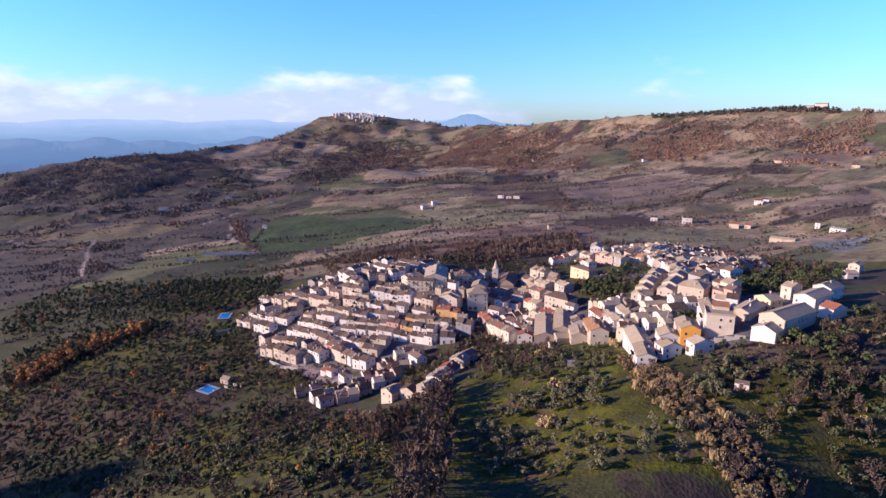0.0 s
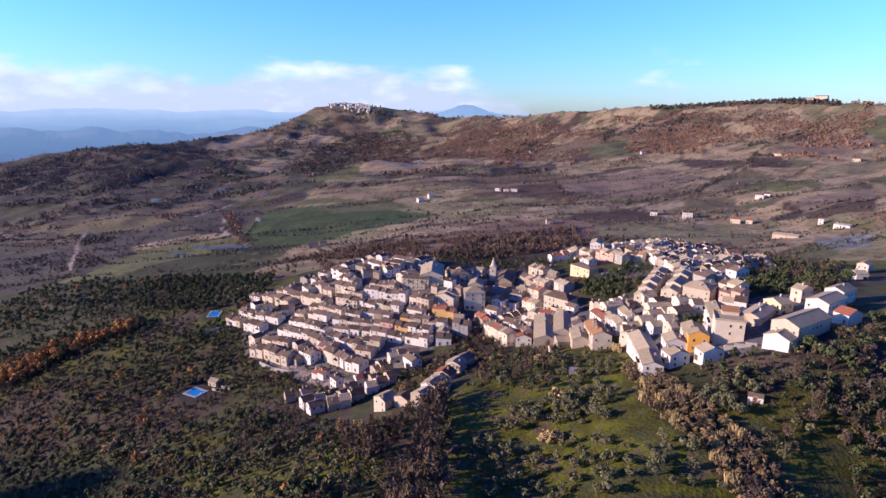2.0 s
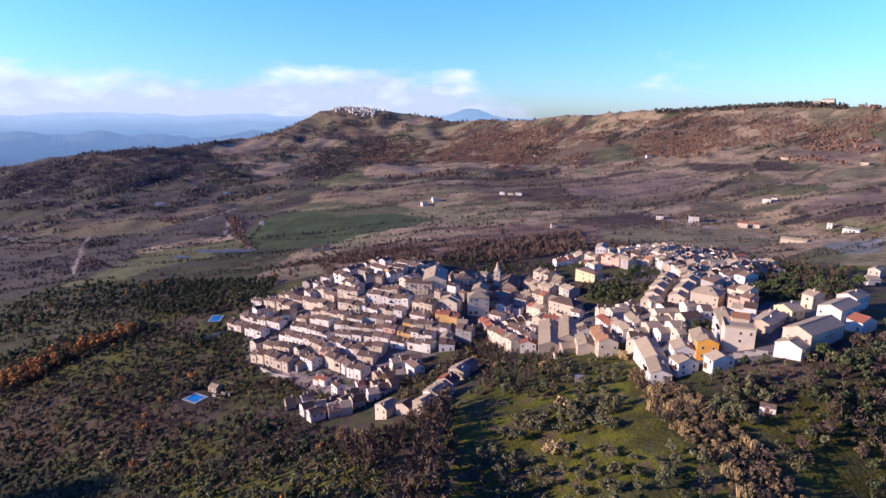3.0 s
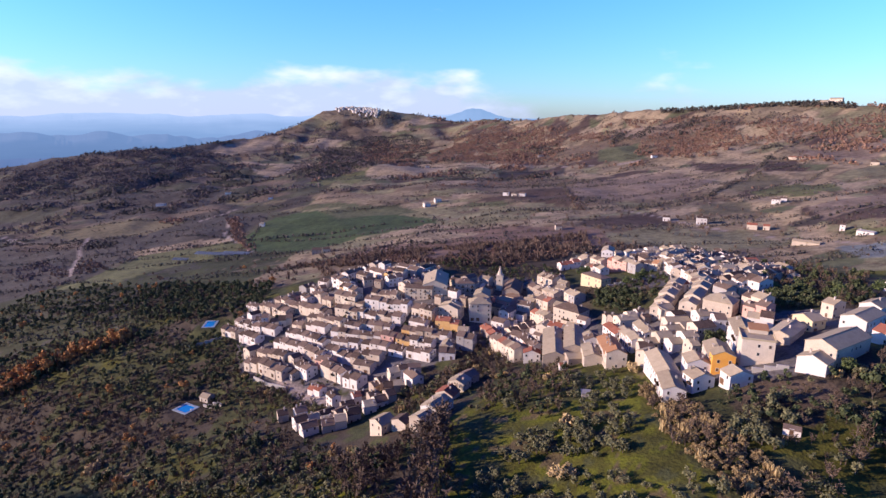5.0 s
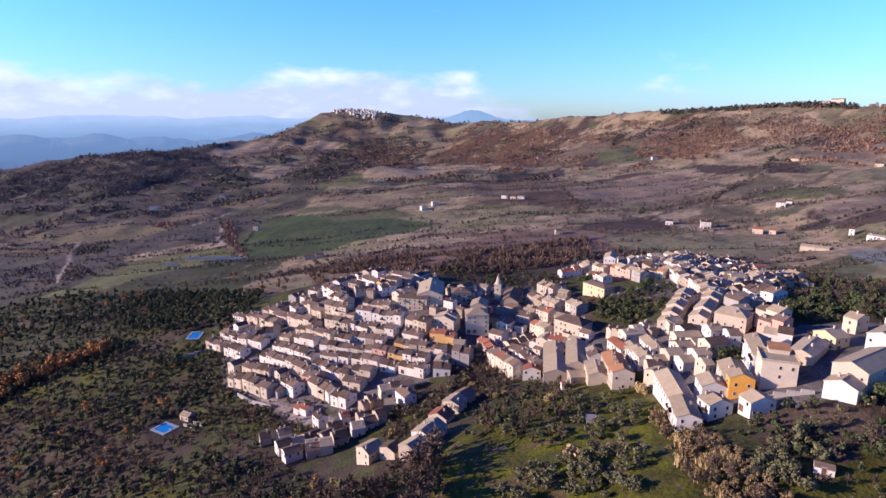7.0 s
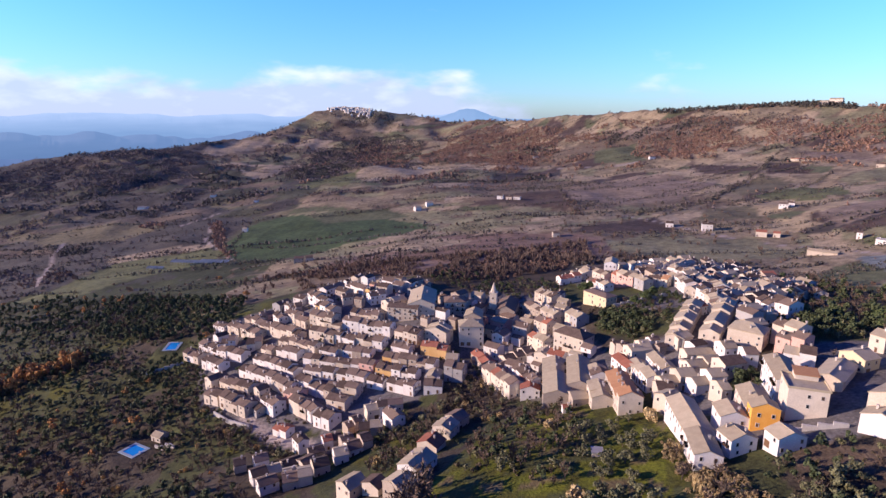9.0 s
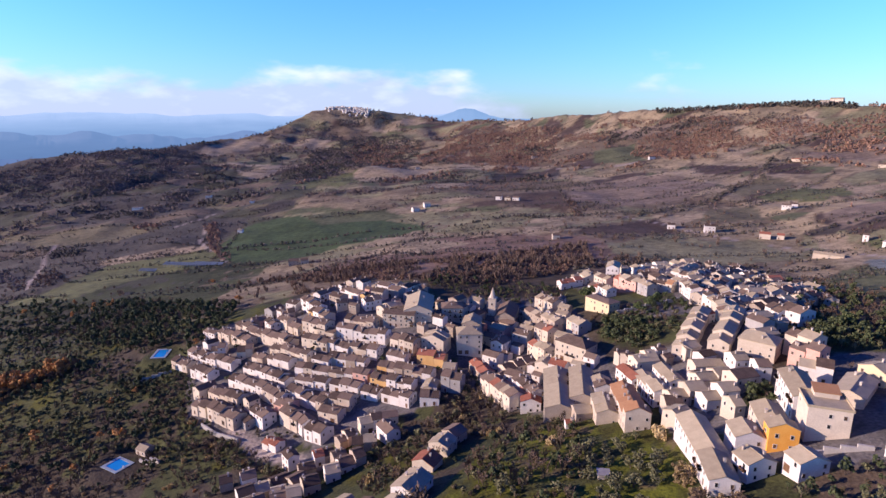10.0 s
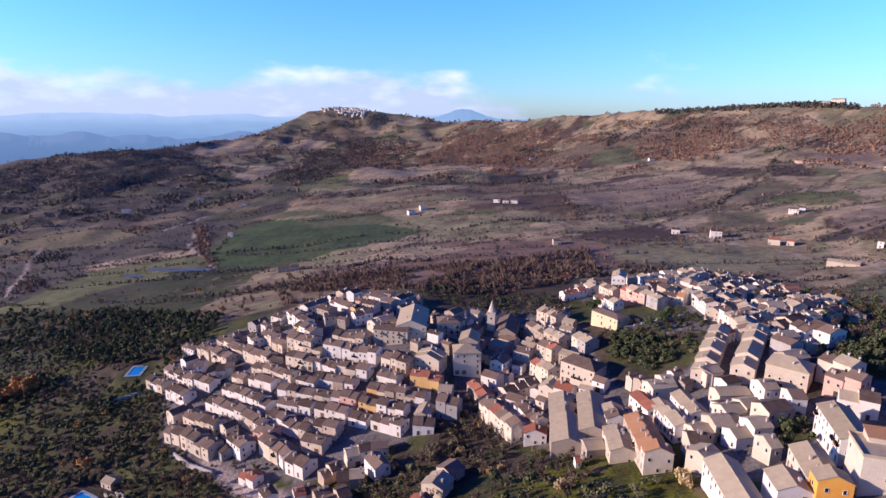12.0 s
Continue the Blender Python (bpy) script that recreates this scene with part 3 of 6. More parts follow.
def chimney_mesh():
    def build(bm):
        last = None
        for half, z in ((0.3, -1.0), (0.3, 1.05), (0.4, 1.1), (0.4, 1.25), (0.22, 1.27), (0.22, 1.5), (0.42, 1.52), (0.42, 1.62)):
            ring = [bm.verts.new((x * half, y * half, z)) for x, y in ((-1, -1), (1, -1), (1, 1), (-1, 1))]
            if last:
                for k in range(4):
                    bm.faces.new((last[k], last[(k + 1) % 4], ring[(k + 1) % 4], ring[k]))
            last = ring
        bm.faces.new(last)
    return mesh("chimney", build, M_CHIM)


CHIMNEY = chimney_mesh()
rng = random.Random(11)
LABELS = {"white": "white plastered", "cream": "cream plastered", "stone": "old stone", "grey": "grey rendered", "pink": "pink plastered",
          "ochre": "ochre plastered", "yellow": "yellow plastered", "orange": "bright orange plastered"}
ROOF_LABELS = {"old": "weathered brown tile roof", "pale": "pale lichen-covered tile roof", "red": "red tile roof", "orange": "new orange tile roof", "slab": "flat concrete roof"}


def roof_builder(form, wx, wy, rise, over=0.35, thick=0.22):
    """Roof over a plan of wx by wy centred on the origin, eaves at z 0. The ridge runs along x."""
    def build(bm):
        ax, ay = wx / 2 + (0.12 if form == "gable" else over), wy / 2 + over
        drop = rise * over / (wy / 2)
        if form == "gable":
            prof = ((-ay, -drop), (0, rise), (ay, -drop))
            rows = [[bm.verts.new((x, y, z + dz)) for y, z in prof] for x in (-ax, ax) for dz in (0, thick)]
            lo0, hi0, lo1, hi1 = rows
            for k in (0, 1):
                bm.faces.new((hi0[k], hi1[k], hi1[k + 1], hi0[k + 1]))
                bm.faces.new((lo0[k], lo0[k + 1], lo1[k + 1], lo1[k]))
                bm.faces.new((lo0[k], hi0[k], hi0[k + 1], lo0[k + 1]))
                bm.faces.new((lo1[k], lo1[k + 1], hi1[k + 1], hi1[k]))
            bm.faces.new((lo0[0], lo1[0], hi1[0], hi0[0]))
            bm.faces.new((lo0[2], hi0[2], hi1[2], lo1[2]))
            box(bm, -ax, ax, -0.14, 0.14, rise + thick - 0.05, rise + thick + 0.09)
        elif form == "hip":
            run = max(ax - ay, 0.3)
            base = [bm.verts.new((x, y, dz - drop)) for dz in (0, thick) for x, y in ((-ax, -ay), (ax, -ay), (ax, ay), (-ax, ay))]
            r0, r1 = bm.verts.new((-run, 0, rise + thick)), bm.verts.new((run, 0, rise + thick))
            a, b, c, d = base[4:]
            for f in ((a, b, r1, r0), (b, c, r1), (c, d, r0, r1), (d, a, r0)):
                bm.faces.new(f)
            bm.faces.new(base[3::-1])
            for k in range(4):
                bm.faces.new((base[k], base[(k + 1) % 4], base[4 + (k + 1) % 4], base[4 + k]))
        elif form == "shed":
            v = [bm.verts.new((x, y, z + dz)) for dz in (0, thick) for x, y, z in ((-ax, -ay, 0), (ax, -ay, 0), (ax, ay, rise), (-ax, ay, rise))]
            for f in ((3, 2, 1, 0), (4, 5, 6, 7), (0, 1, 5, 4), (1, 2, 6, 5), (2, 3, 7, 6), (3, 0, 4, 7)):
                bm.faces.new([v[k] for k in f])
        else:
            box(bm, -ax, ax, -ay, ay, 0, thick)
            for x0, x1, y0, y1 in ((-ax, ax, -ay, -ay + 0.2), (-ax, ax, ay - 0.2, ay), (-ax, -ax + 0.2, -ay, ay), (ax - 0.2, ax, -ay, ay)):
                box(bm, x0, x1, y0, y1, thick, thick + 0.6)
    return build


PLANS = []


def house(x, y, turn, wx, wy, h, colour="", roof="", form="gable", rise=None, sides="fblr", foot=None, name="house", chimneys=None, group="houses of the hill town", note="", busy=1.0):
    """A house whose front looks along its own -y. wx along the ridge, wy deep, h from the ground to the eaves. Its walls go down into the slope."""
    r = rng
    colour = colour or r.choices(("white", "cream", "stone", "grey", "pink", "ochre"), (27, 40, 22, 6, 4, 1))[0]
    roof = roof or r.choices(("old", "pale", "red", "orange"), (42, 53, 3, 2) if x > 60 else (80, 16, 2.5, 1.5))[0]
    c, s = math.cos(radians(turn)), math.sin(radians(turn))
    corners = [land(x + c * px - s * py, y + s * px + c * py) for px in (-wx / 2, wx / 2) for py in (-wy / 2, wy / 2)]
    z = land(x, y) if foot is None else foot
    PLANS.append((x, y, c, s, wx, wy))
    low = min(min(corners) - z, 0) - 0.6
    rise = wy * 0.5 * r.uniform(0.34, 0.46) if rise is None else rise
    label = note or f"{LABELS[colour]} house with a {ROOF_LABELS[roof]}"
    ob = thing(name, pose(x, y, z, 0, 0, turn), label, "house" if name.endswith("house") or name == "cottage" else name.replace("_", " "), group)

    def wall(bm):
        if form == "gable":
            pr = ((-wy / 2, low), (wy / 2, low), (wy / 2, h), (0, h + rise), (-wy / 2, h))
            a = [bm.verts.new((-wx / 2, py, pz)) for py, pz in pr]
            b = [bm.verts.new((wx / 2, py, pz)) for py, pz in pr]
            bm.faces.new(a[::-1])
            bm.faces.new(b)
            for k in range(5):
                bm.faces.new((a[k], a[(k + 1) % 5], b[(k + 1) % 5], b[k]))
        elif form == "shed":
            pr = ((-wy / 2, low), (wy / 2, low), (wy / 2, h + rise), (-wy / 2, h))
            a = [bm.verts.new((-wx / 2, py, pz)) for py, pz in pr]
            b = [bm.verts.new((wx / 2, py, pz)) for py, pz in pr]
            bm.faces.new(a[::-1])
            bm.faces.new(b)
            for k in range(4):
                bm.faces.new((a[k], a[(k + 1) % 4], b[(k + 1) % 4], b[k]))
        else:
            box(bm, -wx / 2, wx / 2, -wy / 2, wy / 2, low, h)
        bmesh.ops.recalc_face_normals(bm, faces=bm.faces)

    bm = bmesh.new()
    wall(bm)
    part("wall", bm, PLASTER[colour], ob)
    bm = bmesh.new()
    roof_builder(form, wx, wy, rise)(bm)
    bmesh.ops.recalc_face_normals(bm, faces=bm.faces)
    for v in bm.verts:
        v.co.z += h + 0.02
    part("roof", bm, ROOF[roof], ob)
    for k in range(r.choice((0, 1, 1, 2)) if chimneys is None else chimneys):
        if form == "flat":
            break
        py = r.uniform(-0.3, 0.3) * wy
        pz = h + rise * (1 - abs(py) / (wy / 2)) if form == "gable" else h + rise * 0.4
        piece("chimney", CHIMNEY, ob, pose(r.uniform(-0.4, 0.4) * wx, py, pz, 0, 0, r.choice((0, 90))))
    storeys = max(1, round((h - 0.6) / 3.1))
    step = (h - 0.4) / storeys
    faces = {"f": (wx, 0, wy / 2), "b": (wx, 180, wy / 2), "l": (wy, -90, wx / 2), "r": (wy, 90, wx / 2)}
    for side in sides:
        width, ang, out = faces[side]
        if side in "lr" and form != "flat" and width < 5:
            continue
        n = max(1, int(width / 3.1))
        kind = r.choice((0, 0, 1, 3))
        for st in range(storeys):
            for q in range(n):
                if r.random() > 0.76 * busy:
                    continue
                u = (q + 0.5) / n * width - width / 2 + r.uniform(-0.2, 0.2)
                base = pose(0, 0, 0, 0, 0, ang) @ Matrix.Translation((u, -out, 0))
                if st == 0 and side == "f" and r.random() < 0.55:
                    piece("door", DOORS[r.choice((0, 0, 1))] if width / n > 2.8 else DOORS[0], ob, base)
                elif st == 0 and r.random() < 0.5:
                    continue
                else:
                    me = WINDOWS[2] if st and side == "f" and r.random() < 0.12 else SHUTTERED if r.random() < 0.3 else WINDOWS[kind]
                    at = base @ Matrix.Translation((0, 0, st * step + (0.35 if me is WINDOWS[2] else 1.0)))
                    win = piece("window", me, ob, at)
                    if me is WINDOWS[2]:
                        piece("railing", RAILING, piece("balcony", BALCONY, ob, at), Matrix())
    return ob


def terrace(x0, y0, x1, y1, h=7.0, deep=8.5, unit=5.8, side=-1, **more):
    """A row of houses between two ends of its ridge line. Their fronts look to the right of the way from the first end to the second (side -1) or the left."""
    length, turn = math.hypot(x1 - x0, y1 - y0), math.degrees(math.atan2(y1 - y0, x1 - x0))
    n = max(1, round(length / unit))
    cuts = [0.0] + [(k + rng.uniform(-0.15, 0.15)) / n for k in range(1, n)] + [1.0]
    for k, (a, b) in enumerate(zip(cuts, cuts[1:])):
        u = (a + b) / 2
        w = (b - a) * length - 0.04
        sides = "f" + ("b" if deep > 7 else "") + ("l" if (k == 0) == (side < 0) or n == 1 else "") + ("r" if (k == n - 1) == (side < 0) or n == 1 else "")
        house(x0 + (x1 - x0) * u, y0 + (y1 - y0) * u, turn + (0 if side < 0 else 180), w, deep + rng.uniform(-0.5, 0.5), h + rng.uniform(-1.2, 0.7), sides=sides, name="terraced_house" if n > 1 and x0 < 30 else "house", **more)


# left quarter, terraces
terrace(-158.7, 480.2, -147.9, 472.6, 5.3, 7, colour="white", roof="old")
terrace(-145.1, 473.5, -133.8, 463.6, 6.3, 8, colour="cream", roof="old")
terrace(-131.1, 463.1, -116.6, 449.9, 5.3, 9, colour="cream", roof="old")
terrace(-135.4, 481.8, -122.6, 469.5, 5.3, 7.5, roof="old")
terrace(-122.3, 466.6, -108.1, 454.4, 5.3, 9, roof="old")
terrace(-117.2, 483.0, -125.5, 477.8, 5.3, 8, roof="old")
terrace(-113.2, 441.0, -122.7, 439.2, 5.3, 9, roof="old")
terrace(-143.6, 449.6, -134.0, 450.4, 5.3, 8, colour="white", roof="old")
terrace(-159.2, 455.6, -144.6, 444.3, 5.3, 8, colour="white", roof="old")
terrace(-167.6, 448.7, -153.3, 439.1, 4.8, 8, roof="old")
terrace(-145.4, 442.9, -132.6, 434.6, 5.3, 8, colour="white", roof="old")
terrace(-133.1, 435.8, -120.1, 427.7, 5.3, 8, colour="white", roof="old")
terrace(-148.0, 432.9, -131.9, 420.4, 5.8, 8, colour="white", roof="old")
terrace(-107.6, 452.9, -84.4, 433.7, 5.8, 8, colour="cream", roof="old")
terrace(-97.6, 434.9, -69.7, 416.3, 5, 7.5, colour="cream", roof="old")
terrace(-96.3, 423.9, -80.5, 414.0, 4.8, 7.5, colour="white", roof="old")
terrace(-108.1, 430.5, -99.4, 424.2, 4.8, 7, roof="old")
terrace(-66.8, 413.6, -55.8, 408.8, 4.8, 7.5, colour="white", roof="old")
terrace(-79.0, 448.7, -62.0, 438.0, 9, 9, colour="cream", roof="old")
terrace(-77.0, 433.9, -59.5, 424.7, 5.8, 8, colour="cream", roof="old")
terrace(-102.3, 471.8, -92.6, 460.7, 5.8, 7.5, colour="cream", roof="old")
terrace(-90.5, 455.5, -82.2, 447.9, 5.8, 7.5, roof="old")
terrace(-104.1, 477.7, -95.9, 481.2, 5.3, 8, colour="stone", roof="old")
terrace(-110.8, 470.1, -103.9, 462.1, 5.8, 7, colour="white", roof="old")
terrace(-78.4, 465.6, -64.7, 453.1, 6.8, 9, roof="old")
terrace(-89.9, 492.8, -73.2, 468.4, 6.8, 8.5, colour="white", roof="old")
terrace(-63.5, 507.9, -48.0, 490.6, 5.8, 8, colour="white", roof="old")
terrace(-63.7, 470.4, -56.8, 472.8, 6.8, 8, colour="cream", roof="old")
terrace(-44.7, 470.0, -34.4, 475.5, 6.3, 9, colour="white", roof="old")
terrace(-52.6, 451.5, -32.7, 442.2, 5.8, 8.5, colour="cream", roof="old")
terrace(-55.9, 437.8, -23.5, 424.3, 7.3, 8.5, colour="white", roof="old")
terrace(-68.3, 440.3, -56.8, 434.7, 6.3, 8, colour="cream", roof="old")
terrace(-19.4, 422.1, -5.0, 412.6, 6.8, 9, colour="cream", roof="old")
terrace(3.8, 411.5, 8.1, 420.2, 7.3, 15, colour="cream", roof="pale")
terrace(-31.8, 459.0, -19.6, 470.4, 5.8, 9, colour="cream", roof="pale")
terrace(-21.6, 410.0, -10.4, 404.2, 5.3, 8, colour="white", roof="old")
terrace(-44.9, 420.5, -27.5, 412.7, 5.3, 8, roof="old")
terrace(-59.2, 426.3, -45.4, 419.1, 5.3, 8, colour="white", roof="old")
terrace(-57.4, 413.7, -34.3, 405.1, 5, 8, roof="old")
terrace(-3.8, 406.6, 11.8, 401.4, 5, 8, colour="ochre", roof="red")
terrace(-26.0, 399.8, 4.8, 386.9, 5.3, 8, roof="old")
terrace(-39.4, 393.6, -30.5, 390.3, 7.3, 8, colour="pink", roof="old")
terrace(-75.6, 407.1, -39.7, 394.5, 5.1, 7.5, roof="old")
terrace(-51.8, 389.5, -34.5, 381.2, 5.3, 7.5, colour="white", roof="old")
terrace(-29.2, 389.1, -19.5, 385.2, 5.3, 7.5, colour="ochre", roof="old")
terrace(-19.5, 385.2, -5.4, 378.8, 5.3, 7.5, colour="white", roof="old")
terrace(-32.9, 380.1, -23.4, 375.6, 5, 7.5, colour="white", roof="old")
terrace(-21.0, 374.8, -5.6, 365.7, 5.3, 7.5, colour="white", roof="old")
terrace(-56.1, 378.6, -37.6, 370.7, 5.8, 7.5, colour="cream", roof="old")
terrace(-53.5, 366.6, -42.3, 361.7, 5.8, 8, colour="cream", roof="old")
terrace(-1.6, 366.6, 8.4, 365.8, 5.3, 9, colour="white", roof="old")
terrace(4.9, 380.2, 2.1, 369.3, 5.3, 8, colour="stone", roof="pale")
terrace(10.5, 378.8, 20.7, 374.9, 9, 9, colour="grey", roof="old")
terrace(10.6, 391.9, 17.6, 390.5, 5.8, 8, colour="cream", roof="pale")
terrace(-109.0, 418.6, -78.1, 396.8, 5.1, 8, colour="white", roof="old")
terrace(-73.2, 397.7, -54.3, 390.3, 5.1, 7.5, colour="white", roof="old")
terrace(-75.5, 390.4, -60.5, 377.9, 5.3, 8, colour="white", roof="old")
terrace(-61.0, 378.7, -51.8, 372.5, 5.1, 7.5, roof="old")
terrace(-115.8, 410.8, -89.8, 392.8, 5.3, 8, colour="white", roof="old")
terrace(-89.5, 391.7, -77.0, 381.9, 5.1, 8, roof="old")
terrace(-79.8, 379.1, -70.1, 373.6, 5.8, 8, colour="pink", roof="old")
terrace(-73.8, 370.9, -62.1, 360.8, 6.3, 8.5, colour="cream", roof="old")
terrace(-61.7, 361.1, -58.1, 356.0, 5.8, 8, colour="white", roof="old")
terrace(-56.8, 354.5, -47.1, 347.1, 6.8, 9, colour="white", roof="old")
terrace(-124.9, 403.4, -102.3, 387.3, 5.3, 8.5, colour="cream", roof="old")
terrace(-130.4, 393.1, -120.1, 386.8, 5.3, 9, colour="cream", roof="old")
terrace(-117.7, 384.7, -98.8, 371.3, 6.3, 9, colour="cream", roof="old")
terrace(-91.6, 376.7, -81.6, 367.1, 5.8, 8.5, colour="white", roof="old")
terrace(-94.5, 371.9, -91.6, 368.4, 3.3, 7, colour="grey", roof="old")
# lower left, ridges running up the slope
terrace(-87.8, 313.0, -82.9, 315.2, 5, 7)
terrace(-79.1, 315.0, -73.5, 318.0, 5, 7)
terrace(-75.0, 299.0, -64.0, 306.0, 5, 7.5)
terrace(-69.1, 290.0, -62.3, 294.5, 5, 7)
terrace(-63.9, 308.4, -57.2, 313.3, 5, 7)
terrace(-59.3, 292.2, -47.7, 296.0, 5, 7.5, colour="cream")
terrace(-55.6, 307.8, -50.4, 312.9, 5, 7, colour="cream")
terrace(-49.0, 302.5, -42.6, 305.6, 5, 7.5, colour="cream")
terrace(-54.5, 318.4, -48.0, 321.5, 5, 6.5)
terrace(-49.8, 327.5, -41.2, 331.5, 5, 6.5)
terrace(-40.9, 309.9, -35.1, 312.2, 5, 7.5)
terrace(-36.0, 315.7, -26.0, 321.6, 5, 7.5)
terrace(-32.4, 332.3, -21.1, 333.8, 5, 7.5)
terrace(-40.5, 337.7, -33.3, 342.8, 5, 7)
terrace(-31.4, 348.4, -25.5, 350.8, 5, 7, colour="cream")
terrace(-25.8, 350.9, -20.4, 352.6, 5, 7)
terrace(-20.4, 352.6, -12.8, 354.1, 5, 7)
terrace(12.3, 317.1, 17.7, 322.9, 5.5, 8, colour="cream")
terrace(7.7, 304.3, 12.0, 312.9, 5.5, 8.5, colour="cream")
terrace(1.7, 290.3, 5.6, 297.4, 5.5, 9, roof="red", colour="cream")
terrace(-4.7, 266.0, 1.9, 277.5, 5.5, 9.5, roof="pale")
terrace(-9.4, 254.2, -4.1, 260.6, 5.5, 9.5, roof="pale")
terrace(-18.0, 261.0, -14.7, 266.1, 5.5, 7.5, colour="cream")
terrace(-28.3, 263.2, -22.5, 269.4, 5.5, 8.5, colour="cream")
terrace(-79.0, 352.5, -70.6, 346.7, 4.5, 6.5, colour="white", roof="red")
terrace(-63.0, 332.1, -58.4, 326.1, 7, 6, colour="white")
# heart of the town
terrace(79.7, 478.5, 88.3, 459.0, 8, 10, colour="cream")
terrace(66.6, 464.5, 74.1, 446.6, 8, 8, colour="stone")
terrace(74.1, 446.6, 83.0, 427.7, 8, 8, colour="stone")
terrace(70.5, 428.7, 77.0, 419.1, 9, 9, colour="cream")
terrace(64.7, 414.7, 71.5, 397.9, 8, 8, colour="cream")
terrace(91.1, 428.6, 95.7, 416.2, 7, 9)
terrace(28.9, 399.6, 34.7, 382.7, 6, 8, colour="stone", roof="red")
terrace(34.3, 375.4, 46.1, 343.6, 8, 9, colour="cream")
terrace(43.1, 387.2, 60.7, 396.6, 7, 9, colour="cream")
terrace(49.0, 364.5, 55.9, 343.4, 8, 8, colour="white")
terrace(54.2, 359.2, 51.1, 336.3, 6, 9, colour="white", roof="red")
terrace(68.2, 362.7, 60.7, 318.5, 7, 13, colour="stone", roof="pale", unit=22)
terrace(78.4, 355.4, 72.1, 324.3, 7, 11, colour="stone", roof="pale", unit=22)
terrace(65.8, 316.5, 73.4, 317.6, 5, 8, colour="stone", roof="pale")
terrace(79.5, 322.4, 77.2, 304.3, 6, 9, colour="cream", roof="pale")
terrace(84.5, 343.7, 83.1, 328.1, 6, 9)
terrace(89.2, 325.5, 84.6, 291.0, 7.5, 10, colour="cream", roof="orange")
# right quarter, front
terrace(98.0, 277.6, 94.7, 249.2, 7.2, 9.5, colour="white", roof="pale", unit=30)
terrace(93.3, 251.6, 90.4, 236.6, 5.2, 8.6, colour="white", roof="pale", unit=30)
terrace(101.9, 247.9, 103.2, 240.8, 5.2, 9.5, colour="white", roof="pale", unit=30)
terrace(109.3, 265.4, 107.7, 255.6, 6.2, 9.5, colour="white", roof="pale", unit=30)
terrace(122.0, 274.5, 117.6, 258.5, 7.2, 9, colour="cream", roof="pale", unit=30)
terrace(117.6, 258.5, 116.2, 252.9, 7.2, 9.1, colour="orange", roof="pale", unit=30)
terrace(141.1, 291.6, 134.2, 269.8, 8.7, 9.5, colour="white", roof="pale", unit=30)
terrace(114.0, 242.2, 114.9, 235.7, 4.7, 9.5, colour="white", roof="pale", unit=30)
terrace(147.9, 270.5, 163.2, 284.8, 5.5, 9.5, colour="cream", roof="pale", unit=30)
terrace(167.0, 286.0, 175.1, 288.9, 7, 10, colour="yellow", roof="pale", unit=30)
terrace(191.8, 306.9, 194.4, 301.5, 6.5, 9, colour="cream", roof="pale", unit=30)
terrace(145.1, 239.4, 167.5, 252.8, 7, 11.5, colour="cream", roof="pale", unit=30)
terrace(139.1, 234.3, 144.8, 238.6, 5.8, 10.5, colour="white", roof="pale", unit=30)
terrace(177.6, 268.8, 193.8, 279.6, 8, 10.5, colour="white", roof="pale", unit=30)
terrace(199.9, 289.7, 211.4, 296.8, 7.5, 9.5, colour="white", roof="pale", unit=30)
terrace(182.2, 259.5, 184.7, 252.8, 5, 9, colour="white", roof="red", unit=30)
terrace(268.1, 369.7, 275.6, 369.2, 4.5, 8, colour="white", unit=30)
terrace(291.5, 393.0, 299.0, 398.8, 6, 7, colour="cream", unit=30)
# right quarter, terraces
terrace(149.8, 384.7, 123.0, 345.2, 7.5, 9, colour="cream", roof="pale", unit=9)
terrace(164.7, 378.7, 137.5, 340.3, 7, 9, colour="cream", roof="pale", unit=9)
terrace(134.8, 323.9, 141.1, 324.4, 7, 8.6, colour="white", unit=9)
terrace(138.4, 311.6, 143.8, 311.1, 7, 8.6, colour="white", unit=9)
terrace(120.4, 328.1, 133.5, 329.0, 6, 8.1, colour="cream", roof="pale", unit=9)
terrace(115.3, 313.0, 130.7, 316.7, 6, 8.1, colour="cream", roof="pale", unit=9)
terrace(101.2, 305.4, 116.0, 308.2, 6, 8.1, colour="cream", roof="pale", unit=9)
terrace(111.0, 297.4, 124.6, 299.9, 6, 8.1, colour="white", roof="pale", unit=9)
terrace(97.5, 300.2, 104.2, 299.6, 6, 8.1, colour="cream", unit=9)
terrace(95.3, 286.7, 102.1, 290.7, 6, 8.1, colour="cream", roof="pale", unit=9)
terrace(114.8, 284.4, 118.9, 285.0, 6, 8.1, colour="cream", roof="pale", unit=9)
terrace(99.9, 344.4, 111.3, 346.9, 6.5, 8.1, colour="cream", roof="pale", unit=9)
terrace(109.8, 335.5, 110.2, 317.1, 6, 7.2, colour="white", roof="pale", unit=9)
terrace(101.0, 335.1, 101.2, 309.3, 6.5, 7.7, colour="white", roof="pale", unit=9)
terrace(95.2, 343.7, 98.5, 329.7, 6.5, 7.2, colour="white", roof="red", unit=9)
terrace(122.5, 346.5, 131.3, 350.0, 6, 8.1, colour="cream", roof="pale", unit=9)
terrace(117.3, 319.1, 122.1, 320.4, 6, 7.2, unit=9)
terrace(165.8, 332.4, 170.6, 320.4, 9, 9, colour="cream")
terrace(160.3, 320.7, 166.5, 310.6, 8, 9, colour="pink")
terrace(150.7, 302.3, 160.2, 296.2, 8, 9, colour="white")
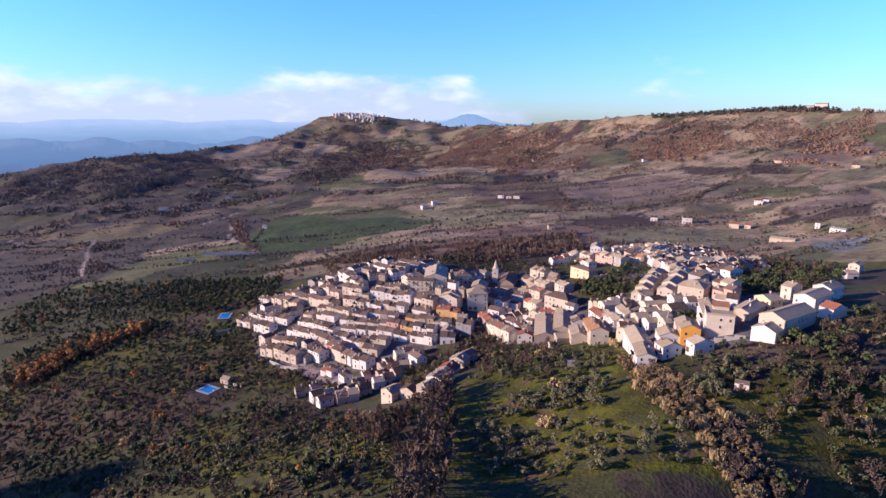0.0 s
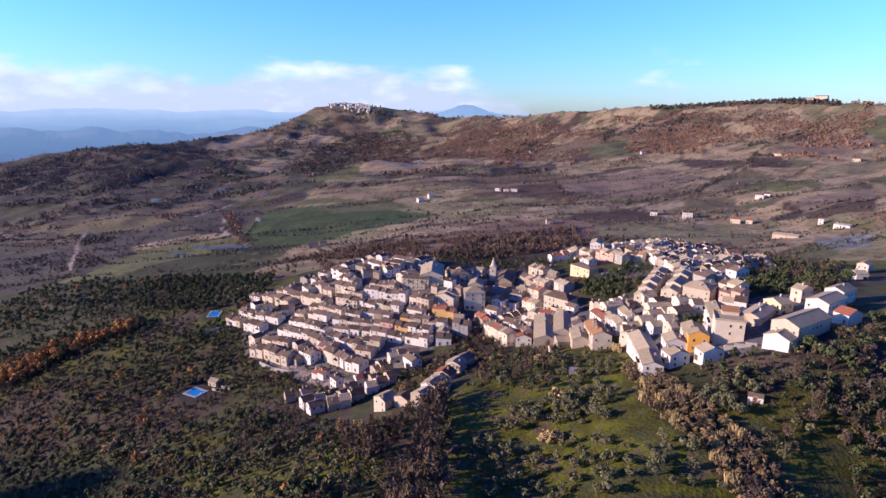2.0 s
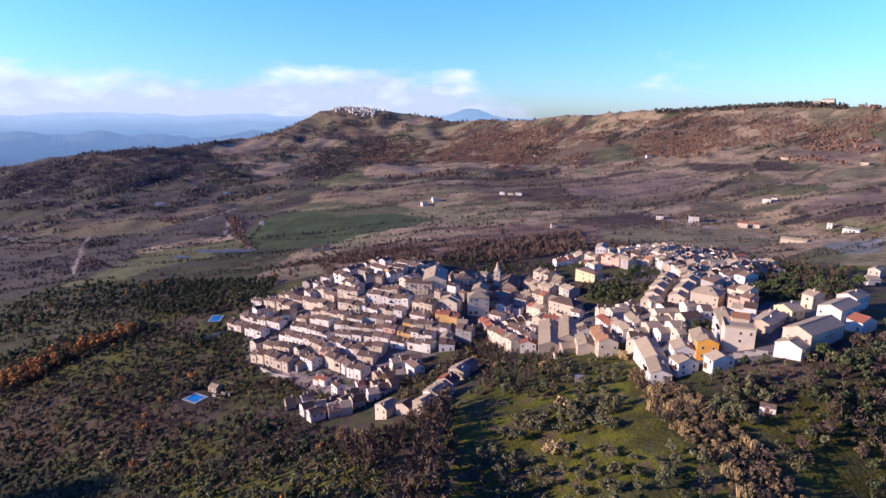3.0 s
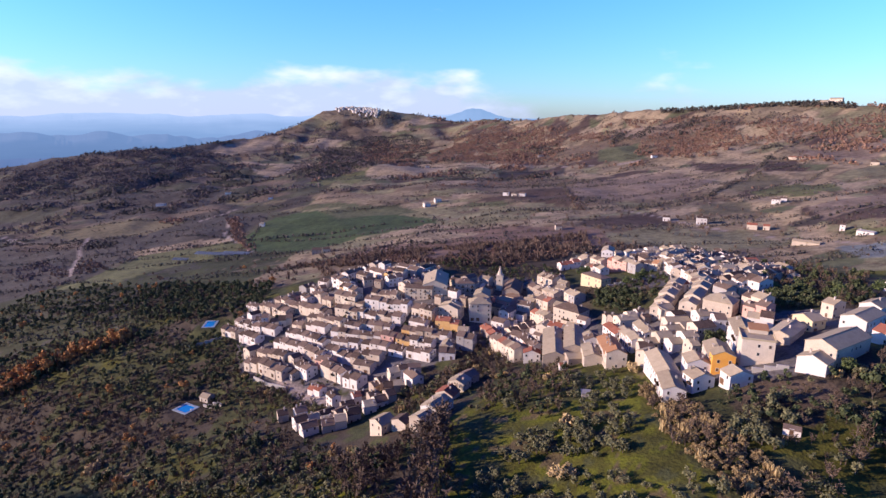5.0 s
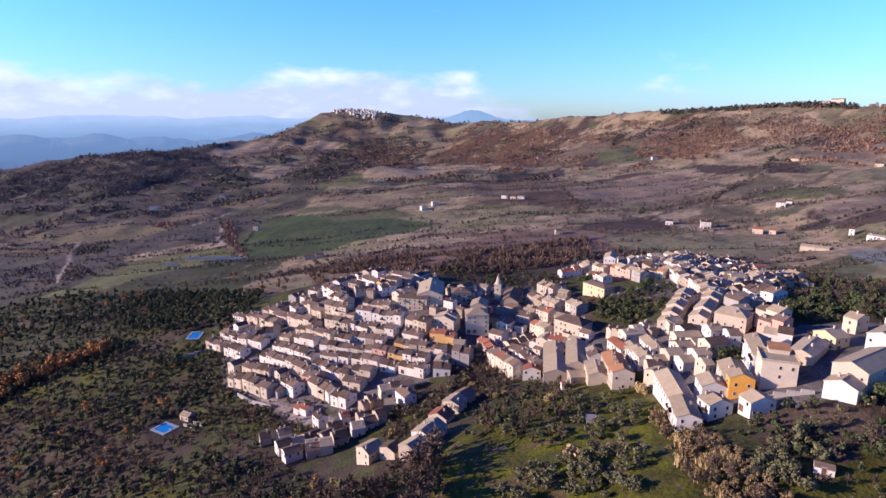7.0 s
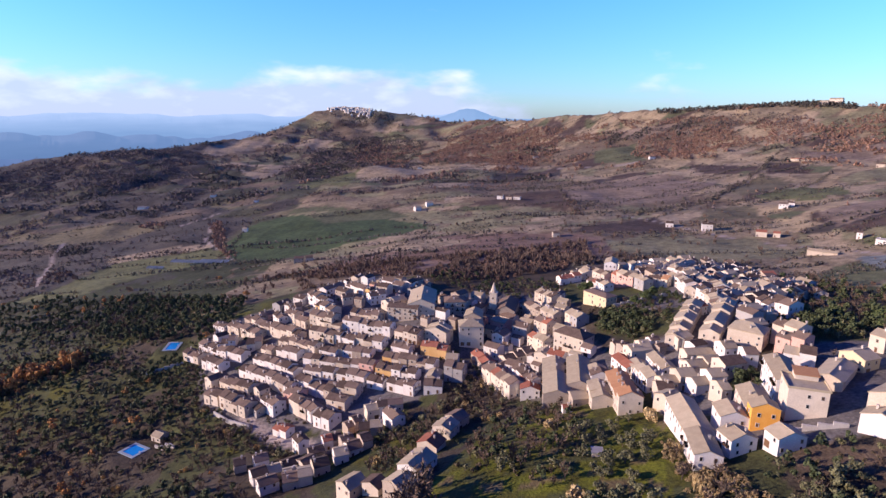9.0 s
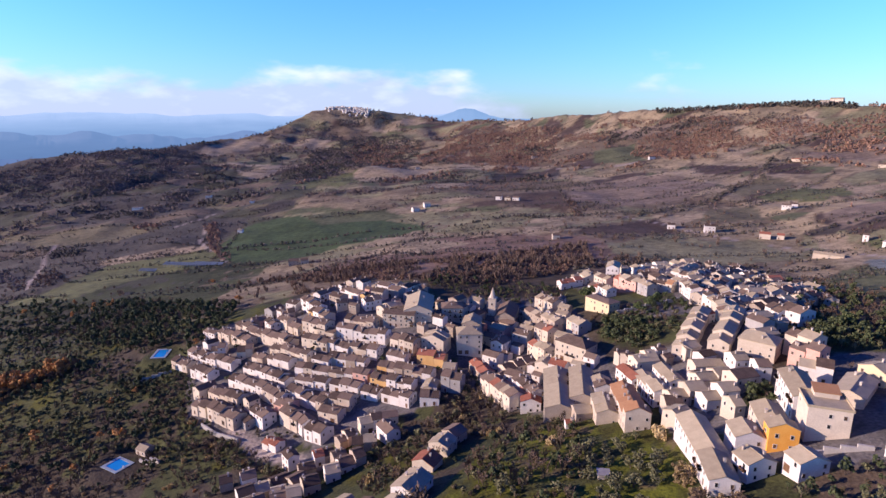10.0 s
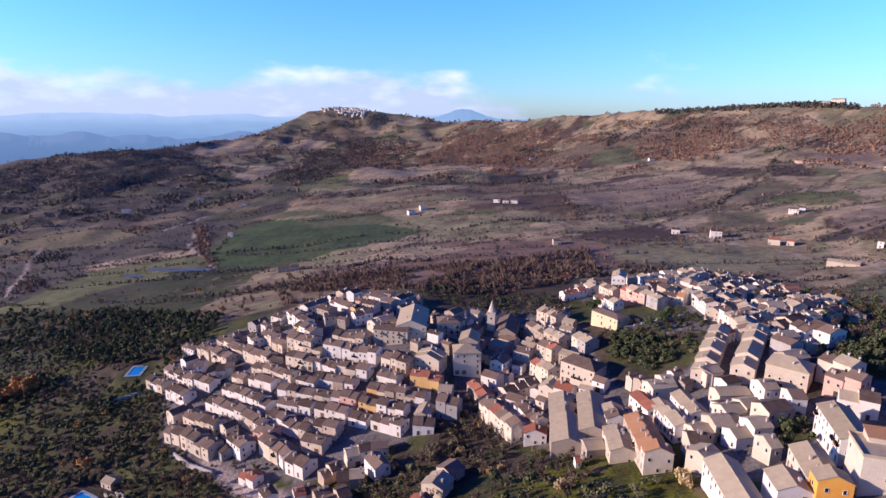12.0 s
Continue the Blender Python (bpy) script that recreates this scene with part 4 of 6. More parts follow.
terrace(98.6, 351.9, 103.5, 353.2, 7, 8)
terrace(101.4, 347.4, 111.4, 348.6, 7, 9, colour="cream")
# upper back
terrace(100.7, 517.8, 118.4, 523.5, 6, 8, colour="white", roof="red")
terrace(130.2, 516.3, 135.4, 501.2, 8, 8, colour="cream")
terrace(141.4, 501.7, 149.8, 477.5, 8, 9, colour="pink")
terrace(121.2, 496.8, 127.4, 471.7, 6, 8, colour="white")
terrace(148.4, 472.4, 150.0, 457.8, 8, 7, colour="grey")
terrace(156.7, 474.2, 166.9, 462.5, 7, 9, colour="cream")
terrace(166.3, 532.3, 179.7, 523.6, 6, 8)
terrace(189.2, 515.4, 198.0, 502.7, 7, 8, colour="white")
terrace(174.8, 464.7, 168.4, 430.0, 7, 9, colour="white")
terrace(192.2, 521.0, 227.3, 564.7, 6, 9)
terrace(203.3, 513.8, 237.3, 548.2, 6, 9)
terrace(218.7, 511.8, 252.5, 538.7, 6, 8)
terrace(177.5, 459.4, 207.8, 490.7, 6, 9)
terrace(185.4, 454.0, 210.6, 481.5, 6, 9)
terrace(187.4, 441.4, 179.7, 412.3, 6, 9, colour="white")
terrace(161.4, 417.5, 178.9, 428.5, 6, 9)
terrace(166.2, 412.9, 167.2, 397.1, 7, 8, colour="white")
terrace(166.6, 402.0, 160.5, 379.7, 7, 8, colour="cream")
terrace(170.0, 394.6, 185.0, 407.7, 6, 9, colour="cream")
terrace(189.1, 420.8, 194.3, 413.5, 6, 8, colour="white")
terrace(208.3, 452.5, 226.8, 473.4, 6, 8)
terrace(225.8, 443.1, 251.9, 463.9, 6, 9, colour="pink")
terrace(178.6, 387.3, 205.6, 400.3, 6, 9)
terrace(184.6, 379.8, 186.1, 370.2, 7, 9, colour="white")
terrace(189.3, 375.7, 193.6, 364.3, 7, 11, colour="white")
terrace(219.2, 413.5, 241.4, 429.1, 6, 9, colour="cream")
terrace(245.2, 434.4, 241.6, 416.3, 6, 8)
terrace(146.7, 382.0, 153.7, 385.2, 7, 9)


# ---------------------------------------------------------------- landmark buildings
house(26, 417.5, 2, 15, 12, 12.5, "cream", "pale", "hip", 3.0, name="town_palace", note="tall cream town palace with a hipped roof", chimneys=1)
house(28.5, 431, 80, 14, 11, 11.5, "stone", "pale", name="house", chimneys=1)
house(-17.2, 444.3, -13, 21, 10, 8.5, "cream", "old", name="town_palace", note="long cream palace front with rows of tall windows", chimneys=2, busy=1.5)
house(-5.5, 457, 88, 32, 18, 9.0, "cream", "pale", name="town_palace", note="cream palace wing with a broad brown tile roof", chimneys=2)
house(16.5, 452, 2, 14, 12, 9.5, "grey", "old", "hip", 2.6, name="town_palace", note="grey town palace with tall windows in the shade", chimneys=2, busy=1.5)
house(113, 443, -58.6, 20, 10, 7.0, "yellow", "old", "hip", 1.2, name="school", chimneys=0, note="pale yellow two-storey school with a low dark roof", group="")
house(131.5, 258.5, -20, 12, 12, 11.0, "cream", "pale", "flat", busy=0.4, name="apartment_block", note="tall cream apartment block with a roof terrace", group="")
house(133.5, 262, -20, 7, 4.5, 13.0, "cream", "orange", "shed", 1.2, name="house", sides="", note="small stair tower with an orange tile roof", chimneys=0)
house(151.4, 331.3, -42, 15, 12, 9.5, "cream", "pale", "hip", 3.0, name="apartment_block", note="wide cream apartment block with a hipped roof", group="")
house(83, 385, -45, 19, 12, 10.5, "cream", "old", "hip", 2.8, name="town_palace", note="cream palace with a low hipped roof", chimneys=1)
house(115, 203, -30, 5, 3.2, 2.0, "white", "old", name="hut", note="small white hut with a brown roof among olives", group="", chimneys=0)
house(62.5, 259, -8, 3.6, 2.8, 1.7, "cream", "slab", "shed", 0.4, name="garden_shed", sides="", note="small white garden shed in an olive grove", group="", chimneys=0)
house(-150, 368, -25, 7, 6, 3.2, "cream", "pale", name="pool_house", note="small cream pool house with a tile roof", group="", chimneys=0)
terrace(144, 527, 150, 543, 11.5, 9.5, 20, colour="white", roof="pale")


terrace(61, 309, 65, 309, 2.6, 3.5, 20, colour="white", roof="red")

# INFILL: lesser houses crowd every gap between the streets
QUARTERS = (
    ("left", ((-161, 458), (-120, 491), (-95, 508), (-67, 544), (-5, 522), (15, 421), (5, 371), (-45, 350), (-86, 364), (-131, 390))),
    ("heart", ((8, 480), (31, 494), (57, 481), (95, 479), (92, 436), (90, 392), (91, 364), (79, 324), (34, 377), (27, 400), (16, 421))),
    ("right", ((95, 361), (127, 359), (174, 411), (211, 407), (164, 339), (141, 311), (116, 291), (104, 303), (94, 351))),
    ("back", ((112, 541), (228, 574), (259, 553), (269, 465), (233, 411), (198, 387), (187, 424), (164, 436), (171, 484), (127, 500))),
    ("low", ((-60, 297), (-53, 320), (-25, 339), (-11, 357), (-14, 341), (-38, 301))),
)


def room(x, y, wx, wy, turn, gap):
    c, s = math.cos(radians(turn)), math.sin(radians(turn))
    spots = [(x + c * u * (wx / 2 + gap) - s * v * (wy / 2 + gap), y + s * u * (wx / 2 + gap) + c * v * (wy / 2 + gap)) for u in (-1, -0.5, 0, 0.5, 1) for v in (-1, -0.5, 0, 0.5, 1)]
    for hx, hy, hc, hs, hw, hd in PLANS:
        if abs(x - hx) + abs(y - hy) < 60:
            for px, py in spots:
                dx, dy = px - hx, py - hy
                if abs(hc * dx + hs * dy) < hw / 2 and abs(-hs * dx + hc * dy) < hd / 2:
                    return False
    return True


STREET = {"left": 2.0, "heart": 0.8, "right": 0.8, "back": 0.7, "low": 0.9}
TURNS = {"left": -34, "heart": -38, "right": 18, "back": 12, "low": 28}
for quarter, corners in QUARTERS:
    x0, x1, y0, y1 = bounds(corners)
    for size, tries in ((9.0, 260), (6.8, 320), (5.0, 380)):
        for _k in range(tries):
            x, y = rng.uniform(x0, x1), rng.uniform(y0, y1)
            wx, wy, turn = size * rng.uniform(0.9, 1.3), size * rng.uniform(0.8, 1.0), TURNS[quarter] + rng.uniform(-8, 8) + rng.choice((0, 0, 90))
            if inside(x, y, corners) and room(x, y, wx, wy, turn, STREET[quarter]):
                house(x, y, turn, wx, wy, rng.uniform(4.0, 6.0) + (1.5 if size > 8 else 0), sides="fl" if size > 6 else "f", busy=0.8, name="cottage")


def church(x, y, turn):
    z = land(x, y)
    ob = thing("church", pose(x, y, z, 0, 0, turn), "old stone parish church with a bell tower and pointed pale spire", "church")
    bm = bmesh.new()
    box(bm, -2.4, 2.4, -2.4, 2.4, -6, 20.5)
    box(bm, -2.7, 2.7, -2.7, 2.7, 14.0, 14.4)
    part("bell_tower", bm, PLASTER["cream"], ob, "pale square bell tower")
    bm = bmesh.new()
    box(bm, -2.8, 2.8, -2.8, 2.8, 20.5, 21.0)
    top = bm.verts.new((0, 0, 28.5))
    ring = [bm.verts.new((2.3 * math.cos(k * math.pi / 4 + 0.39), 2.3 * math.sin(k * math.pi / 4 + 0.39), 21.0)) for k in range(8)]
    for k in range(8):
        bm.faces.new((ring[k], ring[(k + 1) % 8], top))
    part("spire", bm, PLASTER["cream"], ob, "pointed pale spire")
    for ang in (0, 90, 180, 270):
        piece("belfry_window", WINDOWS[0], ob, pose(0, 0, 0, 0, 0, ang) @ Matrix.Translation((0, -2.4, 16.5)))
    bm = bmesh.new()
    pr = ((-6.5, -6), (6.5, -6), (6.5, 11), (0, 14.5), (-6.5, 11))
    a, b = ([bm.verts.new((px, py, pz)) for px, pz in pr] for py in (-9, 16))
    bm.faces.new(a)
    bm.faces.new(b[::-1])
    for k in range(5):
        bm.faces.new((a[k], b[k], b[(k + 1) % 5], a[(k + 1) % 5]))
    bmesh.ops.recalc_face_normals(bm, faces=bm.faces)
    for v in bm.verts:
        v.co.x += 9.5
    part("nave", bm, PLASTER["stone"], ob)
    bm = bmesh.new()
    roof_builder("gable", 25.4, 13, 3.5)(bm)
    bmesh.ops.transform(bm, matrix=pose(9.5, 3.5, 11.05, 0, 0, 90), verts=bm.verts)
    bmesh.ops.recalc_face_normals(bm, faces=bm.faces)
    part("roof", bm, ROOF["old"], ob)
    for k in range(4):
        piece("window", WINDOWS[1], ob, pose(3.0, -5 + 6 * k, 6.5, 0, 0, -90))
    return ob


church(43.7, 459.2, -14)


def swimming_pool(x, y, turn, wx, wy, label):
    z = land(x, y) + 0.15
    PLANS.append((x, y - 4, 1, 0, wx + 12, wy + 16))
    ob = thing("swimming_pool", pose(x, y, z, 0, 0, turn), label, "swimming pool")
    bm = bmesh.new()
    m = 1.6
    for x0, x1, y0, y1 in ((-wx / 2 - m, wx / 2 + m, -wy / 2 - m, -wy / 2), (-wx / 2 - m, wx / 2 + m, wy / 2, wy / 2 + m), (-wx / 2 - m, -wx / 2, -wy / 2, wy / 2), (wx / 2, wx / 2 + m, -wy / 2, wy / 2)):
        box(bm, x0, x1, y0, y1, -1.8, 0.12)
    part("surround", bm, M_POOLTILE, ob, "pale paved pool surround")
    bm = bmesh.new()
    box(bm, -wx / 2, wx / 2, -wy / 2, wy / 2, -1.6, -0.05)
    part("water", bm, M_WATER, ob, "bright blue pool water")
    bm = bmesh.new()
    for s in (-0.25, 0.25):
        box(bm, wx / 2 - 0.1, wx / 2 + 0.5, s - 0.03, s + 0.03, -0.6, 0.9)
    part("ladder", bm, M_METAL, ob, "metal ladder")


swimming_pool(-188, 469, 8, 7, 13, "blue swimming pool in a grassy garden below the town")
swimming_pool(-159, 357, -28, 9, 7.5, "bright blue swimming pool beside a small pool house")


def low_wall(label, height, thick, *line):
    """A garden or retaining wall that steps along the ground."""
    x, y = line[0]
    ob = thing("retaining_wall", pose(x, y, land(x, y)), label, "wall")
    bm = bmesh.new()
    for (ax, ay), (bx, by) in zip(line, line[1:]):
        length = math.hypot(bx - ax, by - ay)
        ux, uy = (bx - ax) / length, (by - ay) / length
        n = max(1, int(length / 4))
        for k in range(n):
            p, q = k / n, (k + 1) / n
            px, py, qx, qy = ax + (bx - ax) * p, ay + (by - ay) * p, ax + (bx - ax) * q, ay + (by - ay) * q
            zt = max(land(px, py), land(qx, qy)) + height
            v = []
            for zz in (min(land(px, py), land(qx, qy)) - 1, zt):
                for cx, cy in ((px - uy * thick, py + ux * thick), (px + uy * thick, py - ux * thick), (qx + uy * thick, qy - ux * thick), (qx - uy * thick, qy + ux * thick)):
                    v.append(bm.verts.new((cx - x, cy - y, zz - land(x, y))))
            for f in ((3, 2, 1, 0), (4, 5, 6, 7), (0, 1, 5, 4), (1, 2, 6, 5), (2, 3, 7, 6), (3, 0, 4, 7)):
                bm.faces.new([v[i] for i in f])
    bmesh.ops.recalc_face_normals(bm, faces=bm.faces)
    part("wall", bm, M_CONC, ob)


low_wall("pale garden wall along a lane below the town", 1.4, 0.3, (-191, 435), (-180, 438), (-168, 441))
low_wall("pale concrete retaining wall beside a swimming pool", 1.6, 0.4, (-149, 360), (-141, 356), (-134, 351))
low_wall("pale retaining wall at the edge of the town", 2.2, 0.4, (-122, 376), (-110, 366), (-96, 358))
low_wall("stone terrace wall under the houses", 1.2, 0.4, (112, 245), (124, 246), (136, 242))
low_wall("stone garden wall in the middle of the town", 2.0, 0.35, (118, 428), (140, 430), (158, 432))

# ---------------------------------------------------------------- farms in the land beyond
FARM = dict(name="farmhouse", group="farmhouses in the fields", busy=0.8)
house(327, 756, -20, 12, 9, 8, "white", "old", **FARM)
house(366, 708, -30, 11, 8, 5.5, "cream", "red", **FARM)
house(381, 704, -30, 7, 7, 4.5, "cream", "red", **FARM)
house(363, 598, -42, 24, 8, 3.4, "cream", "pale", sides="f", **FARM)
house(-36, 1090, 30, 12, 9, 6, "white", "pale", **FARM)
house(-16, 1112, 20, 12, 9, 6, "white", "pale", **FARM)
house(113, 1108, -20, 11, 8, 6, "white", "old", **FARM)
house(128, 1102, -20, 10, 8, 5, "cream", "old", **FARM)
house(142, 1096, -20, 12, 8, 5, "white", "old", **FARM)
house(-329, 1040, 0, 8, 7, 6, "white", "pale", **FARM)
house(472, 850, -30, 11, 8, 6, "white", "old", **FARM)
house(487, 858, -30, 9, 8, 5, "white", "old", **FARM)
house(296, 792, -20, 9, 8, 5, "white", "old", **FARM)
house(-785, 1985, 0, 26, 12, 8, "white", "pale", **FARM)
house(-165, 750, 10, 12, 9, 6, "stone", "old", **FARM)
house(-152, 748, 10, 9, 8, 5, "cream", "old", **FARM)
house(426, 640, -40, 5, 5, 6.5, "white", "old", **FARM)
house(425, 603, -60, 16, 6, 3.2, "white", "slab", **FARM)
house(794, 1325, -55, 62, 7, 2.6, "cream", "red", sides="", **FARM)
house(839, 1170, -40, 14, 10, 6, "cream", "old", **FARM)
house(143, 745, 0, 8, 7, 5, "cream", "old", **FARM)
house(-560, 1490, 5, 14, 9, 6, "white", "old", **FARM)
house(-690, 1400, 5, 22, 9, 5, "white", "slab", sides="", **FARM)
house(-402, 1330, 5, 9, 8, 5, "white", "old", **FARM)
house(310, 1950, 5, 18, 10, 6, "cream", "old", **FARM)
house(-60, 1800, 5, 12, 9, 6, "white", "old", **FARM)
house(560, 1600, 5, 16, 9, 6, "white", "old", **FARM)
for px, py, ln, wd in ((-381, 831, 26, 7), (-330, 829, 60, 9), (-296, 822, 42, 9)):
    z = max(land(px + d, py) for d in (-ln / 2, 0, ln / 2))
    ob = thing("solar_panel_field", pose(px, py, z, 0, 0, -6), "long blue-grey glass panels on racks in a meadow", "solar panels", "panel rows in the meadow")
    bm = bmesh.new()
    for k in range(int(ln / 4)):
        v = [bm.verts.new(p) for p in ((-ln / 2 + 4 * k, -wd / 2, 0.6), (-ln / 2 + 4 * k + 3.8, -wd / 2, 0.6), (-ln / 2 + 4 * k + 3.8, wd / 2, 2.4), (-ln / 2 + 4 * k, wd / 2, 2.4))]
        bm.faces.new(v)
    bmesh.ops.solidify(bm, geom=bm.faces[:], thickness=0.1)
    part("panel", bm, M_DARK, ob)
    bm = bmesh.new()
    for k in range(int(ln / 4)):
        box(bm, -ln / 2 + 4 * k + 1.8, -ln / 2 + 4 * k + 2.0, wd / 2 - 0.6, wd / 2 - 0.4, -3, 2.2)
        box(bm, -ln / 2 + 4 * k + 1.8, -ln / 2 + 4 * k + 2.0, -wd / 2 + 0.4, -wd / 2 + 0.6, -3, 0.7)
    part("rack", bm, M_METAL, ob)


def far_town(name, x, y, span, count, seed, label):
    """Roofs and walls of a town far away, joined."""
    r = random.Random(seed)
    bm = bmesh.new()
    for _k in range(count):
        u = r.random()
        hx, hy = x + (2 * u - 1) * span, y - 60 + r.gauss(0, 35) - r.random() * 190 * max(u - 0.25, 0)
        w, d, h = r.uniform(7, 13), r.uniform(7, 11), r.uniform(6, 12)
        z, before = land(hx, hy), len(bm.verts)
        box(bm, hx - w / 2, hx + w / 2, hy - d / 2, hy + d / 2, z - 8, z + h, 0)
        v = [bm.verts.new(p) for p in ((hx - w / 2 - 0.4, hy - d / 2 - 0.4, z + h), (hx + w / 2 + 0.4, hy - d / 2 - 0.4, z + h), (hx + w / 2, hy, z + h + 3), (hx - w / 2, hy, z + h + 3), (hx + w / 2 + 0.4, hy + d / 2 + 0.4, z + h), (hx - w / 2 - 0.4, hy + d / 2 + 0.4, z + h))]
        bm.faces.new((v[0], v[1], v[2], v[3])).material_index = 1
        bm.faces.new((v[3], v[2], v[4], v[5])).material_index = 1
        bm.faces.new((v[1], v[4], v[2])).material_index = 0
        bm.faces.new((v[0], v[3], v[5])).material_index = 0
        bm.verts.ensure_lookup_table()
        swing = Matrix.Translation((hx, hy, 0)) @ Matrix.Rotation(radians(r.uniform(-60, -25)), 4, "Z") @ Matrix.Translation((-hx, -hy, 0))
        bmesh.ops.transform(bm, matrix=swing, verts=bm.verts[before:])
    me = bpy.data.meshes.new(name)
    bm.to_mesh(me)
    bm.free()
    me.materials.append(PLASTER["white"])
    me.materials.append(ROOF["pale"])
    return tagged(new(name, me), label, "town", kind="stuff")


far_town("hilltop_town", -550, 3730, 135, 210, 5, "pale houses of a distant town crowding a hilltop")
house(-668, 3730, 0, 14, 14, 34, "stone", "old", "flat", name="castle_tower", sides="", note="square stone tower of a distant hilltop castle", group="", chimneys=0)
house(-632, 3722, 0, 12, 12, 26, "stone", "old", "flat", name="castle_tower", sides="", note="second square tower of a distant hilltop castle", group="", chimneys=0)
house(1165, 1812, -48, 34, 16, 14, "cream", "pale", name="monastery", note="large pale stone building on a wooded ridge", group="", chimneys=0)
house(1135, 1820, -48, 22, 12, 9, "cream", "pale", name="monastery", note="pale stone wing of a building on a wooded ridge", group="", chimneys=0)


# ---------------------------------------------------------------- trees
def leaf_quads(r, places, outs, size, slim=1.0):
    """Sprays of leaves, each a small leaf-shaped blade that lies roughly along the crown's surface."""
    verts = []
    for p, o in zip(places, outs):
        n = (o + Vector((r.gauss(0, 0.45), r.gauss(0, 0.45), r.gauss(0.15, 0.45)))).normalized()
        a = n.cross(Vector((r.gauss(0, 1), r.gauss(0, 1), r.gauss(0, 1)))).normalized()
        b = n.cross(a)
        s = size * r.uniform(0.6, 1.35)
        a, b = a * s, b * s * slim
        for q in (p - a * 0.9, p - b * 0.8, p + a, p + b):
            verts.append(tuple(q))
    return verts


def limb(a, b, ra, rb, sides=5):
    """A tapered limb as quads."""
    a, b = Vector(a), Vector(b)
    w = (b - a).normalized()
    u = w.orthogonal().normalized()
    v = w.cross(u)
    ring = lambda c, rr: [c + (u * math.cos(k * 2 * math.pi / sides) + v * math.sin(k * 2 * math.pi / sides)) * rr for k in range(sides)]
    lo, hi, out = ring(a, ra), ring(b, rb), []
    for k in range(sides):
        out += [tuple(lo[k]), tuple(lo[(k + 1) % sides]), tuple(hi[(k + 1) % sides]), tuple(hi[k])]
    return out


